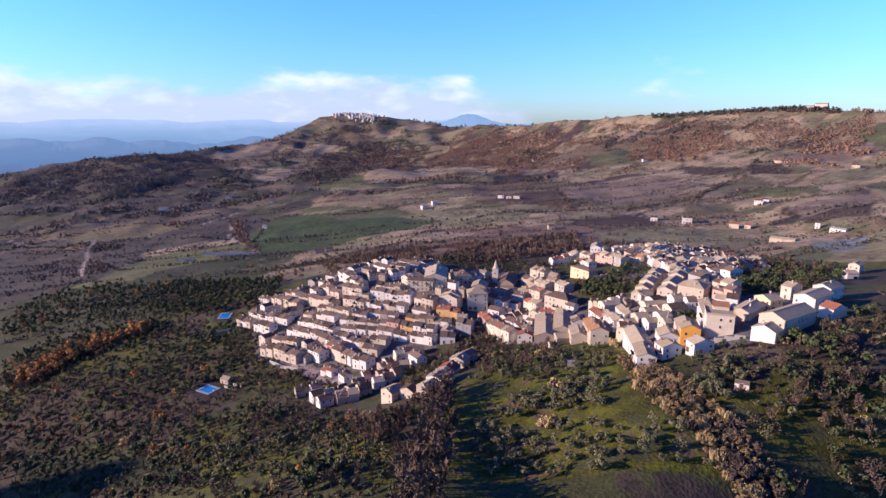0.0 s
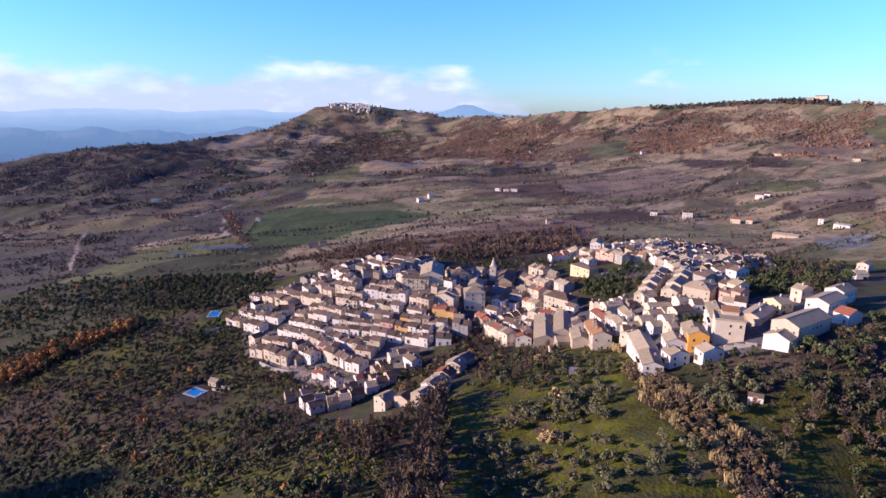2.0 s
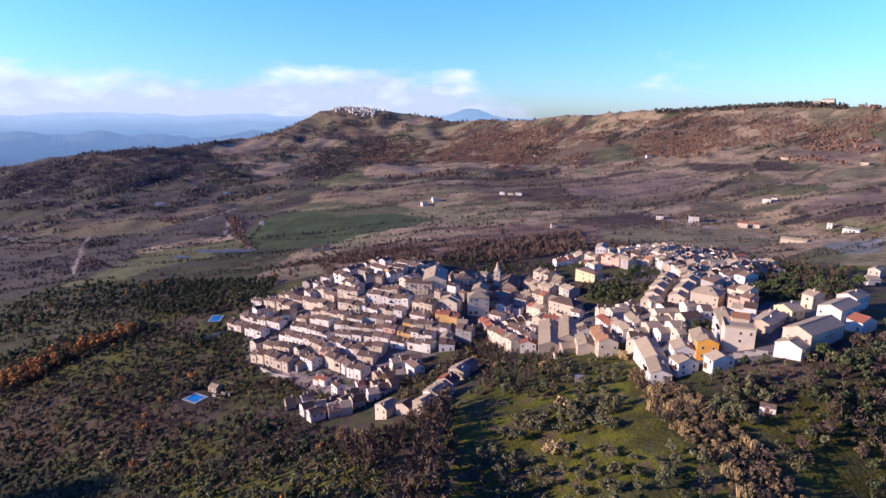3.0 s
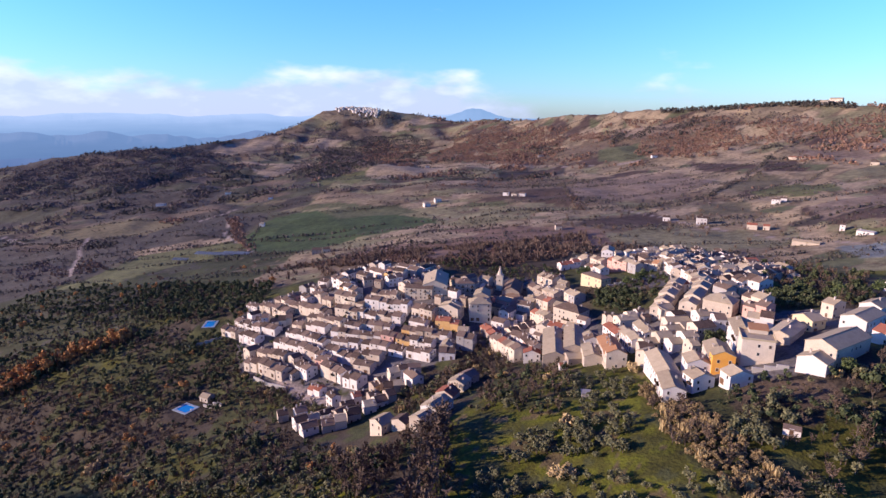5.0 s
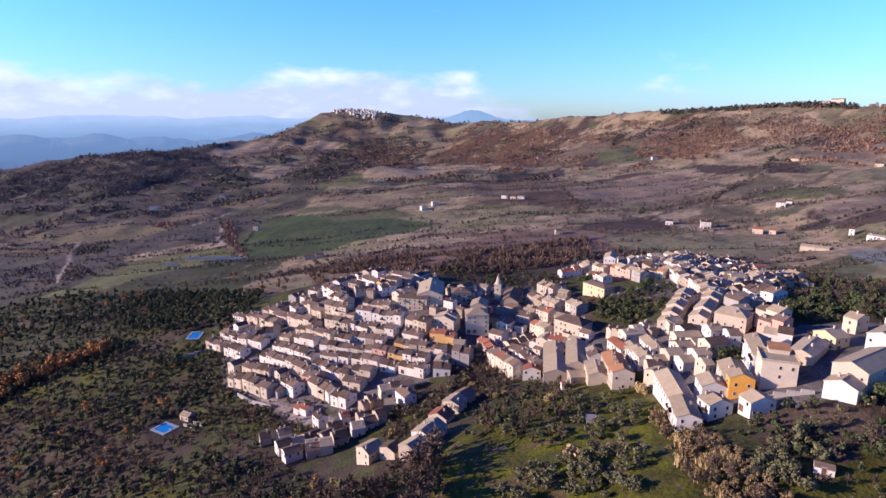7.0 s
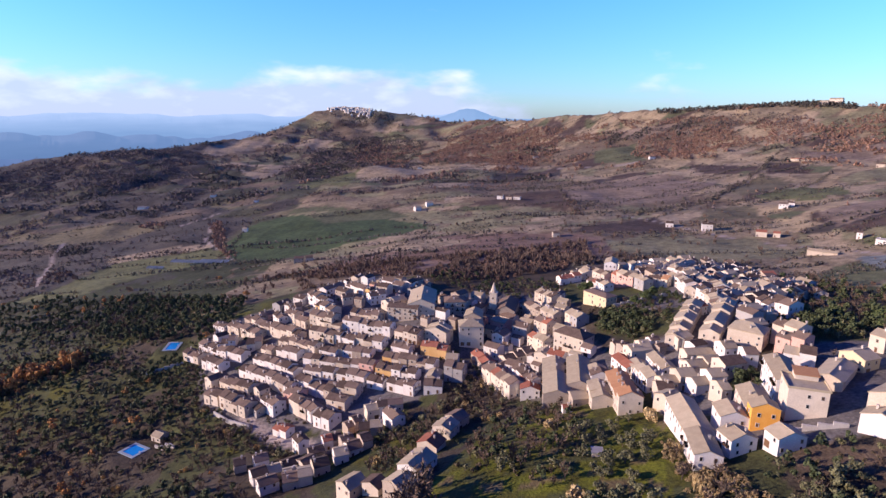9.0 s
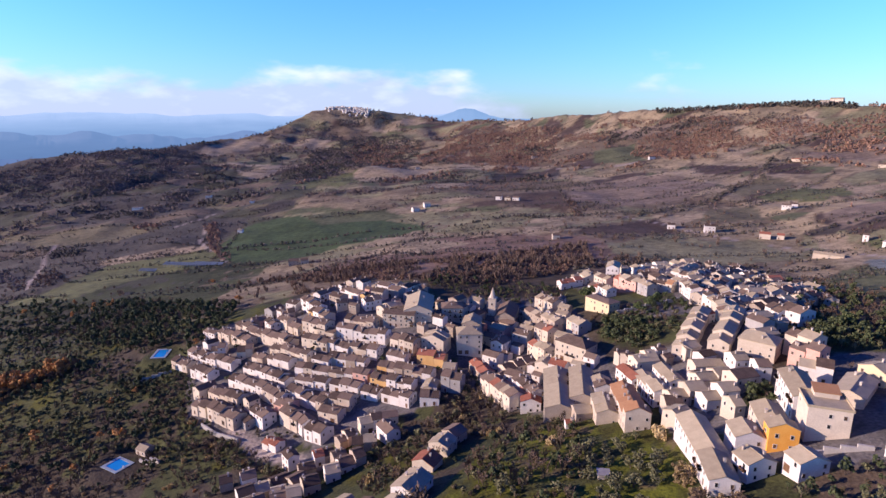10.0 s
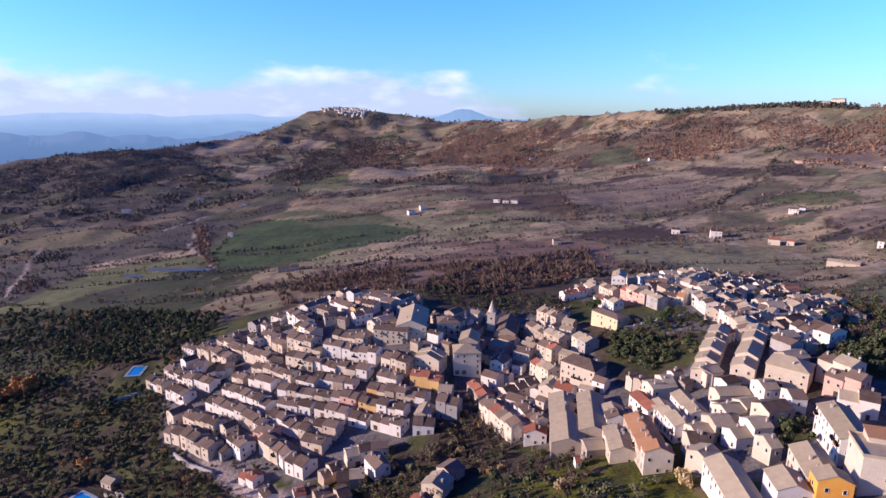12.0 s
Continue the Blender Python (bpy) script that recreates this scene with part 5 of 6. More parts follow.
def tree_shape(kind, seed, fine=1.0):
    """Leaves and wood of one tree of unit scale in metres, as two lists of quads."""
    r = random.Random(seed)
    leaves, wood = [], []
    if kind in ("olive", "dark", "rust", "brush"):
        high, wide, stem, count, size = {"olive": (3.9, 2.4, 1.0, 130, 0.44), "dark": (6.0, 2.7, 1.5, 140, 0.58), "rust": (6.5, 2.6, 1.6, 130, 0.55), "brush": (2.4, 1.9, 0.2, 70, 0.46)}[kind]
        if kind != "brush":
            wood += limb((0, 0, -0.6), (0.1, 0, stem), 0.24, 0.17)
        lobes = []
        for k in range(6 if kind != "brush" else 4):
            a, d = r.uniform(0, 6.28), r.uniform(0.25, 0.68) * wide
            c = Vector((math.cos(a) * d, math.sin(a) * d, stem + (high - stem) * r.uniform(0.25, 0.8)))
            lobes.append((c, wide * r.uniform(0.36, 0.56)))
            if kind != "brush":
                wood += limb((0.1, 0, stem), c, 0.13, 0.04, 4)
        places, outs = [], []
        for k in range(int(count * fine)):
            c, rad = r.choice(lobes)
            d = Vector((r.gauss(0, 1), r.gauss(0, 1), r.gauss(0.25, 1))).normalized() * rad * r.uniform(0.65, 1.08)
            d.z *= 0.85
            places.append(c + d)
            outs.append(d.normalized())
        leaves = leaf_quads(r, places, outs, size / math.sqrt(fine), 0.75)
    elif kind == "bare":
        high, wide = 6.5, 2.4
        wood += limb((0, 0, -0.6), (0.1, 0.1, 2.2), 0.2, 0.13)
        tips = []
        for k in range(8):
            a = r.uniform(0, 6.28)
            tip = Vector((math.cos(a) * wide * r.uniform(0.4, 1), math.sin(a) * wide * r.uniform(0.4, 1), high * r.uniform(0.6, 1.0)))
            wood += limb((0.1, 0.1, r.uniform(1.2, 2.4)), tip, 0.09, 0.02, 3)
            tips.append(tip)
        for k in range(int(190 * fine)):
            tip = r.choice(tips)
            base = tip * r.uniform(0.5, 0.98)
            d = (Vector((r.gauss(0, 1), r.gauss(0, 1), abs(r.gauss(0.7, 0.8)))).normalized()) * r.uniform(0.5, 1.3)
            side = d.orthogonal().normalized() * 0.12 / math.sqrt(fine)
            leaves += [tuple(base - side), tuple(base + side), tuple(base + d + side * 0.4), tuple(base + d - side * 0.4)]
    elif kind == "pine":
        wood += limb((0, 0, -0.6), (0.2, 0, 3.4), 0.34, 0.2)
        lobes = [(Vector((math.cos(a) * 1.9, math.sin(a) * 1.9, 3.7 + r.uniform(-0.9, 1.0))), 1.8) for a in (0.3, 1.4, 2.6, 3.7, 4.9, 5.8)] + [(Vector((0, 0, 5.6)), 2.0)]
        for c, _r in lobes:
            wood += limb((0.2, 0, 2.6), c, 0.12, 0.05, 4)
        places, outs = [], []
        for k in range(int(340 * fine)):
            c, rad = r.choice(lobes)
            d = Vector((r.gauss(0, 1), r.gauss(0, 1), r.gauss(0.2, 0.8))).normalized() * rad * r.uniform(0.6, 1.1)
            d.z *= 0.75
            places.append(c + d)
            outs.append(d.normalized())
        leaves = leaf_quads(r, places, outs, 0.5, 0.7)
    elif kind == "straw":
        for k in range(150):
            a, d = r.uniform(0, 6.28), math.sqrt(r.random()) * 1.9
            base = Vector((math.cos(a) * d, math.sin(a) * d, -0.2))
            top = base + Vector((r.gauss(0, 0.35), r.gauss(0, 0.35), r.uniform(1.6, 3.0)))
            side = Vector((math.cos(a * 3), math.sin(a * 3), 0)) * 0.09
            leaves += [tuple(base - side), tuple(base + side), tuple(top + side), tuple(top - side)]
    elif kind == "twigs":
        for k in range(int(24 * fine)):
            a, d = r.uniform(0, 6.28), math.sqrt(r.random()) * 2.2
            base = Vector((math.cos(a) * d * 0.6, math.sin(a) * d * 0.6, r.uniform(0, 2.0)))
            top = Vector((math.cos(a) * d, math.sin(a) * d, base.z + r.uniform(1.4, 3.2)))
            side = Vector((math.cos(a * 3), math.sin(a * 3), r.uniform(-0.4, 0.4))) * 0.28
            leaves += [tuple(base - side), tuple(base + side), tuple(top + side * 0.5), tuple(top - side * 0.5)]
    elif kind == "clump":
        places, outs = [], []
        for k in range(int(26 * fine)):
            d = Vector((r.gauss(0, 1), r.gauss(0, 1), abs(r.gauss(0, 1)))).normalized()
            places.append(Vector((d.x * 2.6, d.y * 2.6, 0.6 + d.z * 4.2)) * r.uniform(0.75, 1.05))
            outs.append(d)
        leaves = leaf_quads(r, places, outs, 1.3, 0.8)
    return np.array(leaves, np.float32).reshape(-1, 3), np.array(wood, np.float32).reshape(-1, 3)


def quads(name, verts, mats, index=None):
    return mesh_of(name, verts, np.arange(len(verts)).reshape(-1, 4), mats, index)


LEAF["pine"] = noisy("pine_needles", (0.03, 0.05, 0.018), (0.11, 0.135, 0.045), 0.25, 1.6, 0.8, 0, 0.3, True)
LEAF["scrubland"] = noisy("brown_hedge_twigs", (0.095, 0.066, 0.05), (0.21, 0.148, 0.11), 0.2, 1.4, 0.95, 0, 0.3, True)
TREE_LABELS = {"olive": "grey-green olive tree in an old grove", "dark": "dark evergreen oak on the slope", "rust": "oak with rust-coloured winter leaves",
               "bare": "bare brown winter tree on the slope", "pine": "broad green umbrella pine beside the houses", "straw": "clump of dry straw-coloured reeds"}
TREE_NAMES = {"olive": "olive_tree", "dark": "evergreen_oak", "rust": "autumn_oak", "bare": "bare_tree", "pine": "umbrella_pine", "straw": "reed_clump"}
MODELS = {}


def tree(kind, x, y, size=1.0):
    """One tree as a thing, with its trunk and its crown."""
    r = rng
    if kind not in MODELS:
        MODELS[kind] = []
        for k in range(4):
            leaves, wood = tree_shape(kind, 40 + k, 1.6)
            MODELS[kind].append((quads("crown", leaves, [LEAF[kind]]), quads("trunk", wood, [M_BARK]) if len(wood) else None))
    crown, trunk = r.choice(MODELS[kind])
    ob = thing(TREE_NAMES[kind], pose(x, y, land(x, y) - 0.1, 0, 0, r.uniform(0, 360)), TREE_LABELS[kind], "reeds" if kind == "straw" else "tree", {"olive": "olive trees in the grove", "bare": "bare trees by the lane", "pine": "pines round the town"}.get(kind, ""))
    m = Matrix.Diagonal((size * r.uniform(0.9, 1.15), size * r.uniform(0.9, 1.15), size * r.uniform(0.85, 1.2), 1))
    piece("crown", crown, ob, m)
    if trunk:
        piece("trunk", trunk, ob, m)
    return ob


def wood_of(name, kind, spots, label, shapes=6, fine=1.0, form=None):
    """Many trees of one kind, joined."""
    if not spots:
        return
    r = random.Random(len(spots))
    parts, marks = [], []
    models = [tree_shape(form or kind, 90 + k, fine) for k in range(shapes)]
    for x, y, size in spots:
        leaves, wood = r.choice(models)
        a, s = r.uniform(0, 6.28), size
        m = np.array([[math.cos(a) * s, -math.sin(a) * s, 0], [math.sin(a) * s, math.cos(a) * s, 0], [0, 0, s * r.uniform(0.8, 1.25)]], np.float32)
        at = np.array([x, y, land(x, y) - 0.15], np.float32)
        for arr, k in ((leaves, 0), (wood, 1)):
            if len(arr):
                parts.append(arr @ m.T + at)
                marks.append(np.full(len(arr) // 4, k, np.int32))
    ob = new(name, quads(name, np.concatenate(parts), [LEAF[kind], M_BARK], np.concatenate(marks)))
    return tagged(ob, label, "woodland", kind="stuff")


CELLS = {}


def free(x, y, gap=0.5):
    """Whether no house stands there."""
    if not CELLS:
        for plan in PLANS:
            for i in (-1, 0, 1):
                for j in (-1, 0, 1):
                    CELLS.setdefault((int(plan[0] // 40) + i, int(plan[1] // 40) + j), []).append(plan)
    for hx, hy, c, s, wx, wy in CELLS.get((int(x // 40), int(y // 40)), ()):
        dx, dy = x - hx, y - hy
        if abs(dx) + abs(dy) < 70 and abs(c * dx + s * dy) < wx / 2 + gap and abs(-s * dx + c * dy) < wy / 2 + gap:
            return False
    return True


def fill(corners, gap, r, keep=1.0, patch=0.0):
    """Uneven spots inside an outline."""
    xs, ys = [p[0] for p in corners], [p[1] for p in corners]
    out, y = [], min(ys)
    while y < max(ys):
        x = min(xs) + r.uniform(0, gap)
        while x < max(xs):
            px, py = x + r.uniform(-0.45, 0.45) * gap, y + r.uniform(-0.45, 0.45) * gap
            if r.random() < keep and inside(px, py, corners) and noise.noise((px / 22, py / 22, 4.4)) > patch - 0.5 and free(px, py, 1.5) and near_line(px, py, ROAD) > 5.5 and near_line(px, py, STREET_LINE) > 5:
                out.append((px, py))
            x += gap
        y += gap
    return out


GROVES = (
    ("thicket", ((178, 345), (205, 376), (216, 345), (200, 322), (182, 325))),
    ("thicket", ((133, 305), (142, 306), (136, 293), (126, 287), (124, 291))),
    ("thicket", ((104, 426), (115, 427), (127, 407), (124, 376), (111, 372), (102, 398))),
    ("mixR", ((11, 265), (26, 305), (56, 332), (65, 305), (54, 248), (43, 241), (20, 259))),
    ("olive", ((19, 220), (29, 228), (51, 234), (62, 211), (49, 205), (41, 213), (28, 214))),
    ("olive_wide", ((53, 242), (73, 231), (70, 211), (59, 201), (50, 216))),
    ("olive_lone", ((1, 218), (36, 201), (74, 193), (85, 174), (88, 160), (-3, 171))),
    ("olive_lone", ((57, 288), (89, 288), (76, 237), (55, 241))),
    ("olive", ((94, 212), (126, 225), (111, 192), (95, 200))),
    ("bare", ((-17, 130), (-5, 260), (5, 254), (-1, 130))),
    ("bare", ((-45, 233), (-22, 247), (-8, 246), (-16, 207), (-28, 197))),
    ("scrub", ((84, 258), (94, 252), (99, 200), (108, 161), (108, 140), (90, 140), (86, 175), (78, 205), (80, 228))),
    ("mixR", ((106, 187), (135, 200), (171, 217), (125, 153), (102, 157))),
    ("shrubs", ((205, 330), (245, 395), (262, 380), (225, 310))),
    ("dark", ((141, 225), (156, 241), (200, 254), (143, 178), (122, 177))),
    ("mixL", ((-397, 497), (-336, 509), (-223, 460), (-148, 409), (-102, 345), (-76, 287), (-18, 234), (-14, 140), (-215, 215), (-330, 330))),
    ("mixR", ((94, 205), (128, 228), (141, 226), (156, 241), (205, 258), (240, 300), (150, 130), (106, 130), (102, 165))),
    ("dark", ((-318, 560), (-300, 640), (-161, 553), (-148, 465), (-180, 470), (-260, 505))),
    ("wild", ((-480, 560), (-520, 700), (-420, 690), (-300, 640), (-318, 560), (-340, 512))),
    ("rust", ((-338, 419), (-362, 451), (-312, 465), (-258, 483), (-248, 470), (-297, 448))),
    ("back", ((-199, 679), (-54, 669), (72, 668), (170, 713), (152, 590), (48, 534), (-92, 588))),
    ("brush", ((12, 390), (30, 388), (42, 346), (34, 312), (18, 322), (8, 362))),
    ("garden", ((124, 440), (146, 440), (134, 378), (112, 384))),
    ("dark", ((230, 492), (308, 435), (212, 304), (209, 362), (206, 411))),
    ("dark", ((239, 527), (311, 490), (262, 427), (213, 471))),
    ("shrubs", ((-203, 449), (-189, 490), (-165, 470), (-150, 440), (-135, 392), (-112, 372), (-108, 356), (-130, 350), (-160, 385), (-197, 402))),
    ("shrubs", ((-176, 372), (-140, 372), (-126, 352), (-136, 338), (-165, 335), (-182, 352))),
    ("shrubs", ((-128, 262), (-60, 258), (-19, 214), (-24, 172), (-110, 210))),
    ("shrubs", ((108, 445), (150, 442), (160, 425), (138, 376), (104, 384), (100, 420))),
    ("shrubs", ((160, 425), (230, 432), (212, 370), (178, 352), (150, 380))),
    ("shrubs", ((-6, 575), (70, 545), (104, 520), (100, 482), (70, 486), (30, 505), (0, 530))),
    ("shrubs", ((-95, 366), (-60, 357), (-58, 349), (-92, 352))),
    ("shrubs", ((-378, 593), (-218, 518), (-154, 434), (-138, 391), (-215, 447), (-292, 478))),
    ("shrubs", ((100, 232), (120, 238), (140, 228), (140, 205), (108, 205))),
    ("brush", ((-112, 366), (-70, 347), (-55, 330), (-62, 316), (-95, 333), (-122, 358))),
    ("brush", ((-24, 331), (20, 358), (21, 316), (-9, 275), (-22, 284))),
)
# slopes with a cover of their own: weights of olive, evergreen, bare, rust, scrub and straw, how full, how tall
ZONES = (
    ("grove", (6, 0.4, 0.3, 0, 1.2, 0.2), 0.34, 0.85, ((-108, 227), (-122, 257), (-53, 234), (-34, 234), (-18, 195), (-21, 169), (-103, 216))),
    ("fallow", (0.4, 0.8, 6, 0.5, 3, 0.3), 0.85, 0.8, ((-385, 477), (-306, 435), (-235, 390), (-160, 341), (-117, 295), (-205, 337), (-309, 376))),
    ("green", (3.5, 3.5, 1, 0.15, 3, 0.1), 0.8, 0.7, ((-299, 447), (-241, 455), (-166, 428), (-133, 381), (-166, 373), (-243, 404))),
    ("vale", (2, 2, 0.5, 0, 2, 0.2), 0.8, 0.75, ((-285, 343), (-179, 290), (-112, 235), (-103, 216), (-252, 300))),
    ("brown", (0.3, 0.4, 6, 0.1, 4, 0.6), 0.75, 0.6, ((-151, 387), (-111, 359), (-73, 322), (-84, 290), (-154, 327), (-147, 353))),
    ("bare field", (0, 0, 0.4, 0, 1, 0.4), 0.05, 0.5, ((108, 234), (126, 238), (143, 228), (140, 210), (117, 220))),
    ("olives", (6, 0.3, 0.8, 0, 1, 0.1), 0.8, 0.85, ((92, 221), (111, 230), (117, 211), (103, 192), (89, 202))),
    ("slope", (4, 1.2, 3, 0, 2, 0.2), 0.7, 0.8, ((101, 187), (134, 204), (112, 157), (101, 159))),
)
stands = {k: [] for k in ("olive", "bare", "dark", "rust", "brush", "straw", "russet")}
r7 = random.Random(21)
olive_things, back_spots = [], []
for what, corners in GROVES:
    if what.startswith("olive"):
        for x, y in fill(corners, {"olive": 4.2, "olive_wide": 5.6, "olive_lone": 5.8}[what], r7, 0.85, -0.2):
            olive_things.append((x, y, r7.uniform(0.7, 1.3)))
    elif what == "bare":
        tall = 1.7 if corners[0] == (-17, 130) else 1.0
        for x, y in fill(corners, 3.0 * tall ** 0.5, r7, 0.9):
            stands["bare"].append((x, y, tall * r7.uniform(0.7, 1.15)))
    elif what == "scrub":
        for x, y in fill(corners, 2.4, r7, 0.97, -1):
            k = r7.choices(("bare", "russet", "straw"), (1.2, 8, 1.2))[0]
            stands[k].append((x, y, r7.uniform(0.6, 1.1)))
    elif what == "dark":
        for x, y in fill(corners, 5.5 if corners[0][0] < 0 else 7.0, r7, 0.95, -0.1):
            k = r7.choices(("dark", "olive", "bare", "brush"), (8, 1, 1.5, 1) if corners[0][0] < 0 else (5, 1, 4, 2))[0]
            stands[k].append((x, y, r7.uniform(0.75, 1.25)))
    elif what == "rust":
        for x, y in fill(corners, 4.0, r7, 0.95, -0.2):
            k = r7.choices(("rust", "bare", "dark", "brush"), (6, 2.5, 1.2, 1.5))[0]
            stands[k].append((x, y, r7.uniform(1.0, 1.7)))
    elif what in ("mixL", "mixR"):
        for x, y in fill(corners, 4.0 if what == "mixL" else 4.0, r7, 0.95, 0.0):
            n1, n2 = noise.noise((x / 30, y / 30, 8.8)), noise.noise((x / 17, y / 17, 1.8))
            keep, tall = 0.8, 0.8
            if what == "mixR":
                w = (3, 1.2, 4, 0, 4, 0.3) if n1 > -0.1 else (1, 2, 5, 0, 3, 0.2)
            else:
                w = (3.5, 2.5, 1.5, 0.2, 3, 0.1) if n1 > 0.12 else (0.8, 1.4, 4.5, 0.3, 4, 0.4) if n1 > -0.2 else (1.5, 4, 2.0, 0.4, 3, 0.1)
            for _name, weights, full, size, outline in ZONES:
                if inside(x, y, outline):
                    w, keep, tall = weights, full, size
            if r7.random() < keep:
                k = r7.choices(("olive", "dark", "bare", "rust", "brush", "straw"), w)[0]
                stands[k].append((x, y, max(0.4, tall * (1 + 0.6 * n2 + r7.uniform(-0.25, 0.3)))))
    elif what == "back":
        for x, y in fill(corners, 4.6, r7, 0.9, 0.2):
            back_spots.append((x, y, r7.uniform(0.7, 1.35)))
    elif what == "wild":
        for x, y in fill(corners, 6.0, r7, 0.8, 0.15):
            stands[r7.choices(("dark", "olive", "brush", "rust"), (5, 2, 3, 0.5))[0]].append((x, y, r7.uniform(0.6, 1.2)))
    elif what == "thicket":
        for x, y in fill(corners, 3.4, r7, 0.95, -0.3):
            stands[r7.choices(("dark", "olive", "brush"), (6, 2, 1.5))[0]].append((x, y, r7.uniform(0.6, 1.05)))
    elif what == "garden":
        for x, y in fill(corners, 6.0, r7, 0.7, 0.2):
            stands[r7.choice(("dark", "olive", "brush", "bare"))].append((x, y, r7.uniform(0.4, 0.8)))
    elif what == "shrubs":
        for x, y in fill(corners, 4.0, r7, 0.85, 0.02):
            stands[r7.choices(("dark", "olive", "brush", "bare"), (4, 2, 4, 2))[0]].append((x, y, r7.uniform(0.35, 0.85)))
    elif what == "brush":
        for x, y in fill(corners, 3.6, r7, 0.9):
            k = r7.choices(("brush", "bare", "olive", "straw"), (5, 3, 2, 0.5))[0]
            stands[k].append((x, y, r7.uniform(0.6, 1.1)))

# gardens and verges between the houses
for _k in range(520):
    hx, hy, c, s, wx, wy = r7.choice(PLANS)
    a, d = r7.uniform(0, 6.28), r7.uniform(6, 13)
    x, y = hx + math.cos(a) * d, hy + math.sin(a) * d
    if hy < 620 and free(x, y, 1.2) and r7.random() < (0.75 if hx > 60 else 0.3):
        stands[r7.choice(("dark", "olive", "brush", "bare"))].append((x, y, r7.uniform(0.35, 0.75)))

for x, y, s in olive_things[:230]:
    tree("olive", x, y, s)
stands["olive"] += olive_things[230:]
for x, y in ((-232, 399), (-227, 391), (-163, 470), (-238, 688), (-165, 563), (-505, 716), (-174, 323), (-311, 619), (-328, 463), (-317, 471), (-170, 380), (-409, 555)):
    tree("rust", x, y, r7.uniform(1.0, 1.5))
for x, y, s in ((152, 232, 0.9), (137, 199, 0.8), (155, 220, 0.7), (111, 479, 1.2), (118, 487, 1.0), (130, 424, 0.9), (139, 431, 1.0), (145, 436, 0.9), (201, 369, 1.1), (212, 362, 1.2), (219, 335, 1.1), (228, 350, 1.2), (257, 359, 1.3)):
    tree("pine", x, y, s)
dry = []
for x, y, n, wide, deep in ((50, 234, 7, 2.2, 2.2), (42, 203, 7, 2.2, 2.2), (52, 293, 4, 1.5, 1.5), (89, 281, 5, 2.5, 2.5), (-189, 309, 8, 4.0, 2.0), (-172, 296, 8, 4.0, 2.0), (-157, 285, 8, 4.0, 2.0)):
    for _k in range(n):
        dry.append((x + r7.gauss(0, wide * 0.6), y + r7.gauss(0, deep * 0.6), r7.uniform(1.2, 1.8)))
# hedges and woods of the far land
far_bare, far_dark, far_rust, mid_bare, mid_russet = [], [], [], [], []
HEDGES = (
    ((273, 821), (459, 1010), (738, 1317)), ((233, 1175), (209, 894)), ((-286, 905), (-120, 850), (-11, 881)), ((-303, 854), (-342, 1110), (-284, 1138)),
    ((-859, 1109), (-660, 1042), (-513, 1152)), ((-234, 1287), (-37, 1305), (179, 1719)), ((247, 958), (504, 1158)), ((-506, 732), (-470, 899), (-364, 969)),
    ((-192, 656), (-61, 743), (-6, 852)), ((50, 555), (72, 668), (78, 801)), ((501, 1201), (702, 1353)), ((440, 930), (659, 1091)),
)
for line in HEDGES:
    for (ax, ay), (bx, by) in zip(line, line[1:]):
        n = int(math.hypot(bx - ax, by - ay) / 4.5)
        for k in range(n):
            u = k / n
            (far_dark if r7.random() < 0.3 else far_bare).append((ax + (bx - ax) * u + r7.gauss(0, 2.0), ay + (by - ay) * u + r7.gauss(0, 2.0), r7.uniform(0.4, 0.85)))
for x, y, size in back_spots:
    (mid_russet if noise.noise((x / 40, y / 40, 17.0)) + 0.2 * r7.gauss(0, 1) > 0.05 else mid_bare).append((x, y, size))
